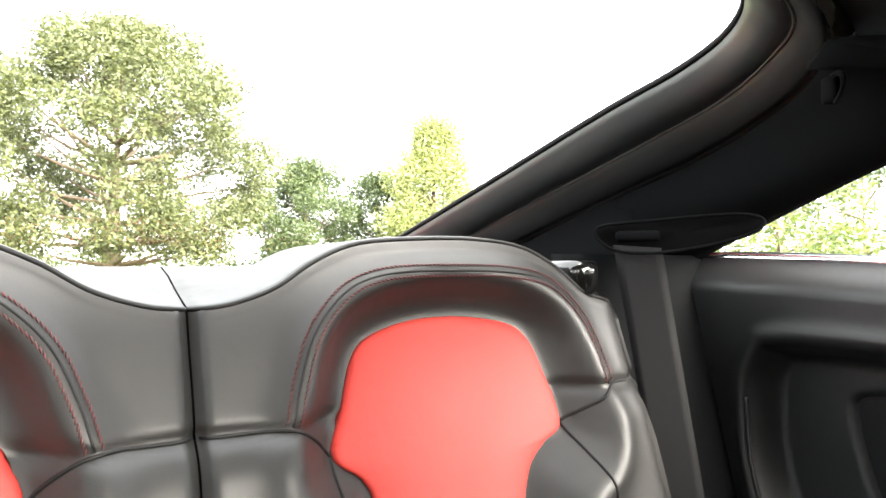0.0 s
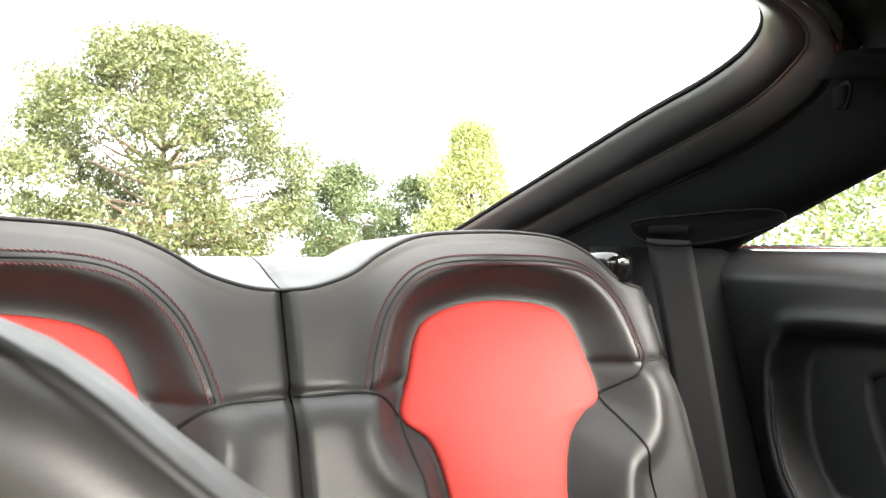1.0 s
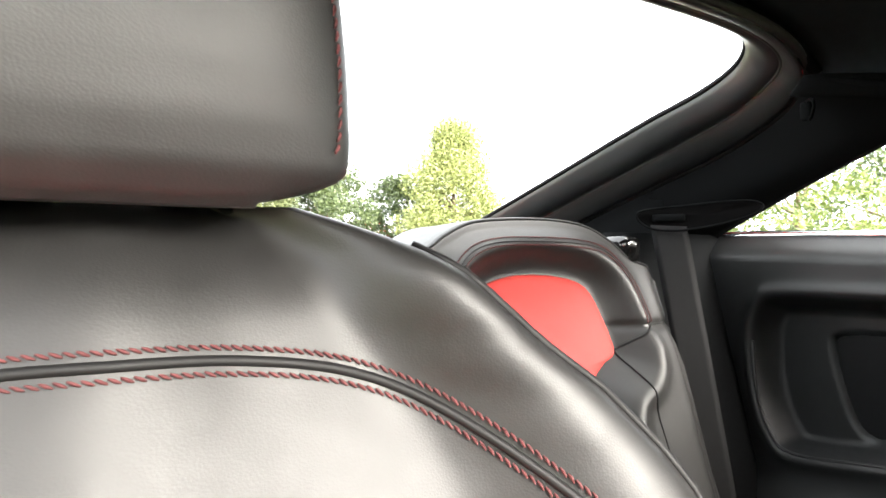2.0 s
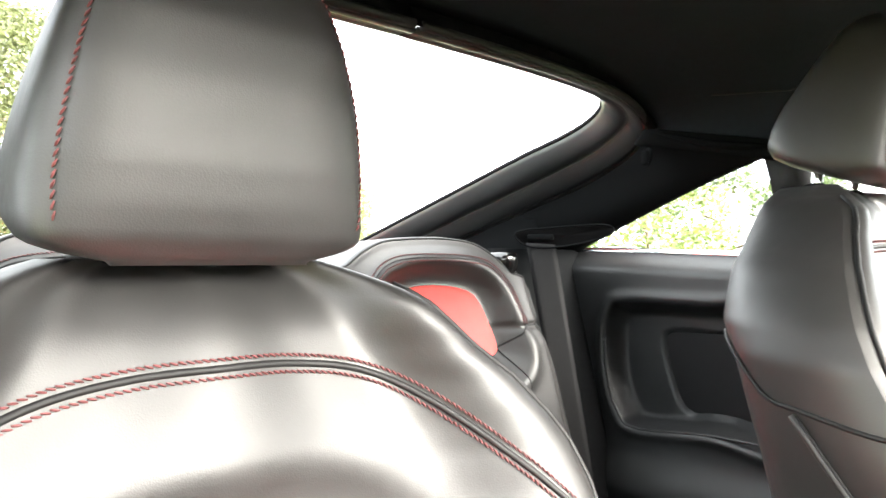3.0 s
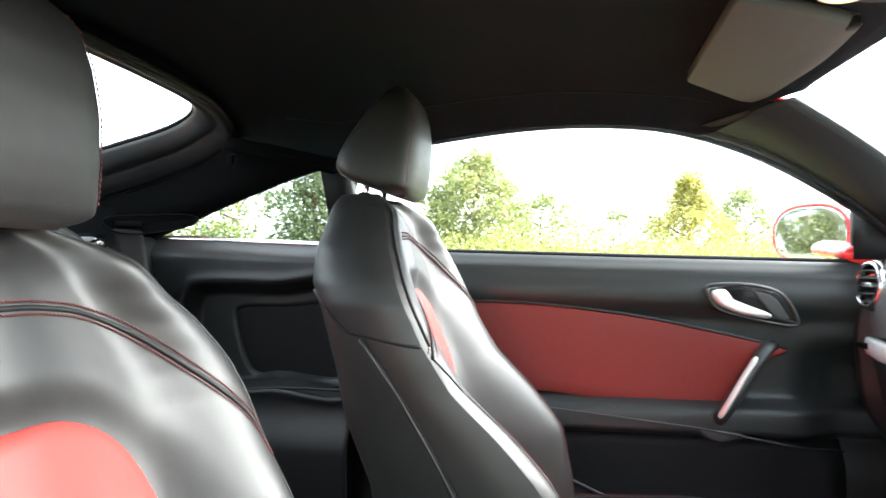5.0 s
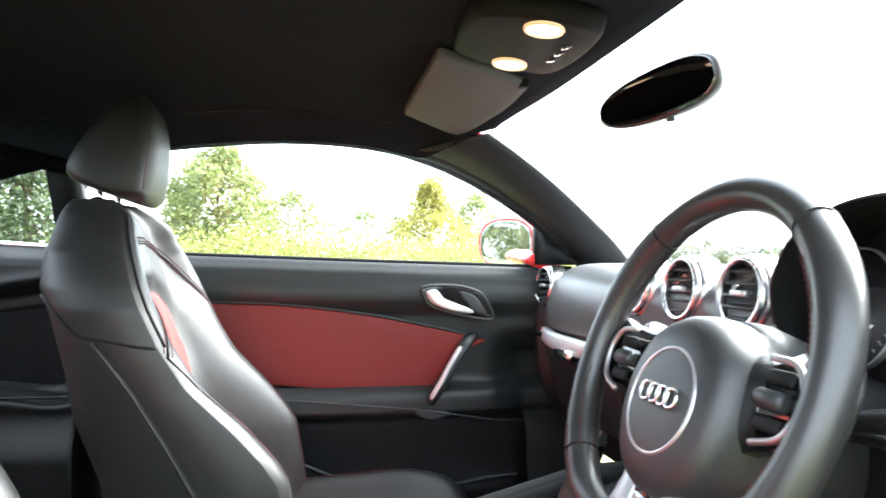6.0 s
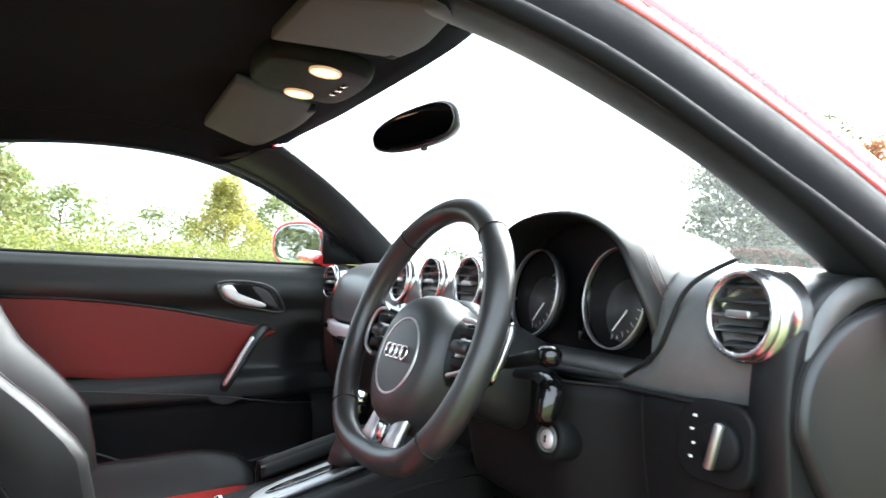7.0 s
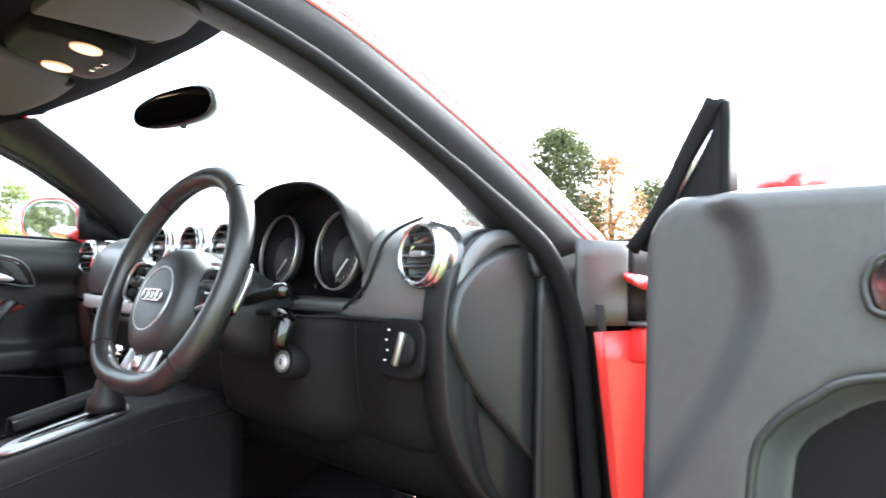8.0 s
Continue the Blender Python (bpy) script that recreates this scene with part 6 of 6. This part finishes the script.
def leaf_mat(name, a, b):
    m = bpy.data.materials.new(name)
    m.use_nodes = True
    n, l = m.node_tree.nodes, m.node_tree.links
    bs = n["Principled BSDF"]
    geo, ra = n.new("ShaderNodeNewGeometry"), n.new("ShaderNodeValToRGB")
    ra.color_ramp.elements[0].color, ra.color_ramp.elements[1].color = (*a, 1), (*b, 1)
    l.new(geo.outputs["Random Per Island"], ra.inputs["Fac"])
    l.new(ra.outputs["Color"], bs.inputs["Base Color"])
    bs.inputs["Roughness"].default_value = 0.6
    tr, mx = n.new("ShaderNodeBsdfTranslucent"), n.new("ShaderNodeMixShader")
    l.new(ra.outputs["Color"], tr.inputs["Color"])
    mx.inputs["Fac"].default_value = 0.35
    l.new(bs.outputs[0], mx.inputs[1])
    l.new(tr.outputs[0], mx.inputs[2])
    l.new(mx.outputs[0], n["Material Output"].inputs["Surface"])
    return m


OAK = leaf_mat("oak_leaves", (0.036, 0.046, 0.018), (0.105, 0.118, 0.044))
DEEP = leaf_mat("dark_leaves", (0.028, 0.044, 0.016), (0.075, 0.102, 0.036))
PALE = leaf_mat("pale_leaves", (0.11, 0.135, 0.045), (0.22, 0.24, 0.085))
FRESH = leaf_mat("hedge_leaves", (0.045, 0.068, 0.016), (0.13, 0.155, 0.036))
RUST = leaf_mat("rust_leaves", (0.28, 0.12, 0.05), (0.42, 0.22, 0.10))
GORSE = leaf_mat("gorse_leaves", (0.11, 0.13, 0.036), (0.26, 0.26, 0.065))
GOLD = leaf_mat("golden_leaves", (0.19, 0.19, 0.045), (0.40, 0.35, 0.085))

gx = np.concatenate([np.linspace(-600, -70, 10), np.linspace(-60, 60, 41), np.linspace(70, 600, 10)])
ground = part("ground", grid([[(x, y, 0.25 * noise.noise((x * 0.05, y * 0.05, 3)) * smooth(4, 12, math.hypot(x, y))) for x in gx] for y in gx]), GRASS)
tagged(ground, "rough yellow-green grass field", "ground", kind="structure")


def leaves(centres, sizes, rng, per, leaf):
    """Many single leaf blades scattered in clumps: vertices and faces."""
    v, f = [], []
    for c, s in zip(centres, sizes):
        k = int(per * (s ** 2))
        p = rng.normal(size=(k, 3))
        p /= np.linalg.norm(p, axis=1)[:, None]
        p *= (rng.random(k) ** 0.45)[:, None] * s
        p[:, 2] *= 0.75
        p += c
        a, b = rng.normal(size=(k, 3)), rng.normal(size=(k, 3))
        a /= np.linalg.norm(a, axis=1)[:, None]
        b -= a * (a * b).sum(1)[:, None]
        b /= np.linalg.norm(b, axis=1)[:, None]
        sz = leaf * (0.6 + 0.8 * rng.random(k))[:, None]
        q = np.stack([p - a * sz, p - b * sz * 0.45, p + a * sz, p + b * sz * 0.45], 1).reshape(-1, 3)
        n0 = sum(len(x) for x in v)
        v.append(q)
        f.append(np.arange(k * 4).reshape(k, 4) + n0)
    return np.concatenate(v), np.concatenate(f)


def leaf_part(name, v, f, material, parent):
    me = bpy.data.meshes.new(name)
    me.from_pydata(v.tolist(), [], f.tolist())
    me.materials.append(material)
    ob = new(name, me)
    ob.parent = parent
    return ob


def tree(at, height, spread, seed, material, label, clumps=60, leaf=0.22, crown_from=0.22, per=26, lean=0.0, shape="round", size=1.0):
    """A broadleaf tree: tapered trunk, limbs, and a crown of leaf clumps with gaps."""
    rng = np.random.default_rng(seed)
    t = thing("tree", label, "tree", "trees", at=at)
    trunk_top = height * 0.62
    tr = [(lean * s + 0.15 * math.sin(3 * s + seed), 0.1 * math.cos(2 * s + seed), trunk_top * s) for s in np.linspace(0, 1, 9)]
    r0 = 0.032 * height
    bm = tube(tr, [r0 * (1.25 - 1.05 * s) for s in np.linspace(0, 1, 9)], 10)
    cs, ss = [], []
    for k in range(clumps):
        a = 2.4 * k + rng.random()
        h = crown_from + (1 - crown_from) * ((k + 0.5) / clumps)
        if shape == "round":
            w = math.sin(math.pi * min(max((h - crown_from) / (1 - crown_from) * 0.92 + 0.12, 0), 1)) ** 0.6
        elif shape == "cone":
            w = (1 - (h - crown_from) / (1 - crown_from)) * 0.95 + 0.08
        else:
            w = 0.85 * math.sin(math.pi * min((h - crown_from) / (1 - crown_from) * 0.9 + 0.2, 1)) ** 0.8
        rad = spread / 2 * w * (0.35 + 0.65 * math.sqrt(rng.random()))
        p = np.array((lean + rad * math.cos(a), rad * math.sin(a), h * height + rng.normal() * 0.03 * height))
        p[2] = min(p[2], height * 0.97)
        cs.append(p)
        ss.append(size * height * (0.075 + 0.06 * rng.random()))
        if k % 3 == 0:
            base = Vector(tr[min(8, max(1, int(8 * min(h * 0.75, 0.62) / 0.62)))])
            end = Vector(p)
            midp = (base + end) / 2 + Vector((0, 0, -0.04 * height * rng.random()))
            tube(curve([base, midp, end], 6), [r0 * 0.34, r0 * 0.28, r0 * 0.22, r0 * 0.15, r0 * 0.09, r0 * 0.03], 6, bm=bm)
    part("trunk", bm, BARK, t)
    v, f = leaves(cs, ss, rng, per, leaf)
    leaf_part("crown", v, f, material, t)
    return t


def shrubs(name, label, line, height, depth, seed, material, n, leaf=0.12, per=40):
    """A run of bushes along a line: leaf clumps as one body."""
    rng = np.random.default_rng(seed)
    pts_ = curve([(*p, 0) for p in line], n)
    cs, ss = [], []
    for p in pts_:
        for k in range(3):
            s = height * (0.25 + 0.25 * rng.random())
            cs.append(p + np.array((rng.normal() * depth, rng.normal() * depth, s * 0.6 + (height - s) * rng.random() * rng.random())))
            ss.append(s)
    v, f = leaves(cs, ss, rng, per, leaf)
    ob = leaf_part(name, v, f, material, None)
    return tagged(ob, label, "bushes", kind="stuff")

tree((-4.1, -42.0, -0.1), 14.5, 17.4, 1, OAK, "large green oak tree standing in the field", clumps=150, per=250, leaf=0.125, crown_from=0.12)
tree((-20.4, -56.6, -0.1), 9.8, 9.4, 2, DEEP, "dark green rounded tree by the hedge", size=1.5, clumps=50, per=171, leaf=0.161, crown_from=0.08)
tree((-27.8, -57.8, -0.1), 9.3, 7.9, 3, DEEP, "dark green tree behind the hedge", size=1.5, clumps=40, per=156, leaf=0.161, crown_from=0.08)
tree((-29.4, -50.1, -0.1), 13.2, 9.1, 4, PALE, "pale green birch tree with hanging twigs", size=1.5, clumps=60, per=156, leaf=0.136, crown_from=0.12, shape="oval")
tree((-24.2, -12.6, -0.1), 4.8, 7.0, 5, DEEP, "dense dark green tree behind the hedge", size=1.5, clumps=50, per=234, leaf=0.099, crown_from=0.05)
tree((-21.7, -8.4, -0.1), 4.8, 3.0, 6, DEEP, "dark green conifer among the bushes", size=1.5, clumps=46, per=312, leaf=0.081, crown_from=0.05, shape="cone")
tree((-32.7, -4.3, -0.1), 6.1, 5.3, 7, PALE, "green oak tree beyond the field edge", size=1.5, clumps=70, per=202, leaf=0.124, crown_from=0.14)
tree((-39.0, -1.2, -0.1), 4.9, 5.6, 8, PALE, "pale yellow-green tree at field edge", size=1.5, clumps=40, per=171, leaf=0.112, crown_from=0.1)
tree((-46.9, 3.8, -0.1), 4.6, 7.6, 9, PALE, "small pale green tree in the field", size=1.5, clumps=36, per=171, leaf=0.112, crown_from=0.06)
tree((-46.3, 8.2, -0.1), 6.6, 6.6, 10, GOLD, "rounded yellow-green tree at field edge", size=1.4, clumps=60, per=210, leaf=0.124, crown_from=0.05, shape="oval")
tree((-49.5, 12.3, -0.1), 6.0, 5.2, 11, PALE, "slender green tree at field edge", size=1.5, clumps=36, per=171, leaf=0.124, crown_from=0.1)
tree((-21.7, 27.9, -0.1), 7.1, 5.1, 12, OAK, "tall green tree ahead of the car", size=1.5, clumps=60, per=187, leaf=0.124, crown_from=0.1)
tree((-23.6, 36.2, -0.1), 10.1, 6.2, 13, OAK, "tall dark green oak tree", size=1.15, clumps=60, per=187, leaf=0.136, crown_from=0.12)
tree((-19.8, 36.3, -0.1), 8.3, 3.1, 14, RUST, "tree with rust brown dying foliage", size=1.0, clumps=34, per=109, leaf=0.124, crown_from=0.2)
tree((-19.7, 40.8, -0.1), 6.8, 3.4, 15, OAK, "smaller green tree by the field", size=1.5, clumps=30, per=171, leaf=0.124, crown_from=0.08)
tree((-17.2, 42.1, -0.1), 5.8, 4.6, 16, OAK, "smaller green tree by the field", size=1.5, clumps=30, per=171, leaf=0.124, crown_from=0.08)
tree((-16.7, -11.0, -0.1), 4.3, 5.0, 17, FRESH, "leafy green tree close behind the hedge", size=1.5, clumps=50, per=265, leaf=0.081, crown_from=0.04)
shrubs("hedge", "dark green hedge along the field edge", [(12, -61), (-3, -64), (-20, -63), (-37, -55), (-47, -38)], 2.6, 1.0, 31, DEEP, 60, 0.2, 40)
shrubs("gorse_bushes", "yellow-green flowering bushes in rough grass", [(-28, -7), (-29, -2), (-33, 3), (-36, 11), (-39, 13)], 2.6, 2.4, 32, GORSE, 130, 0.075, 150)
shrubs("bushes", "green bushes near the parked car", [(-14, -11), (-15, -11), (-17, -9), (-20, -7)], 1.9, 1.2, 33, FRESH, 34, 0.08, 120)
shrubs("far_trees", "low distant tree line", [(-150, 79), (-137, 99), (-139, 113), (-107, 131), (-99, 125), (-57, 138), (-23, 138)], 6.5, 4.0, 34, OAK, 110, 0.8, 3)
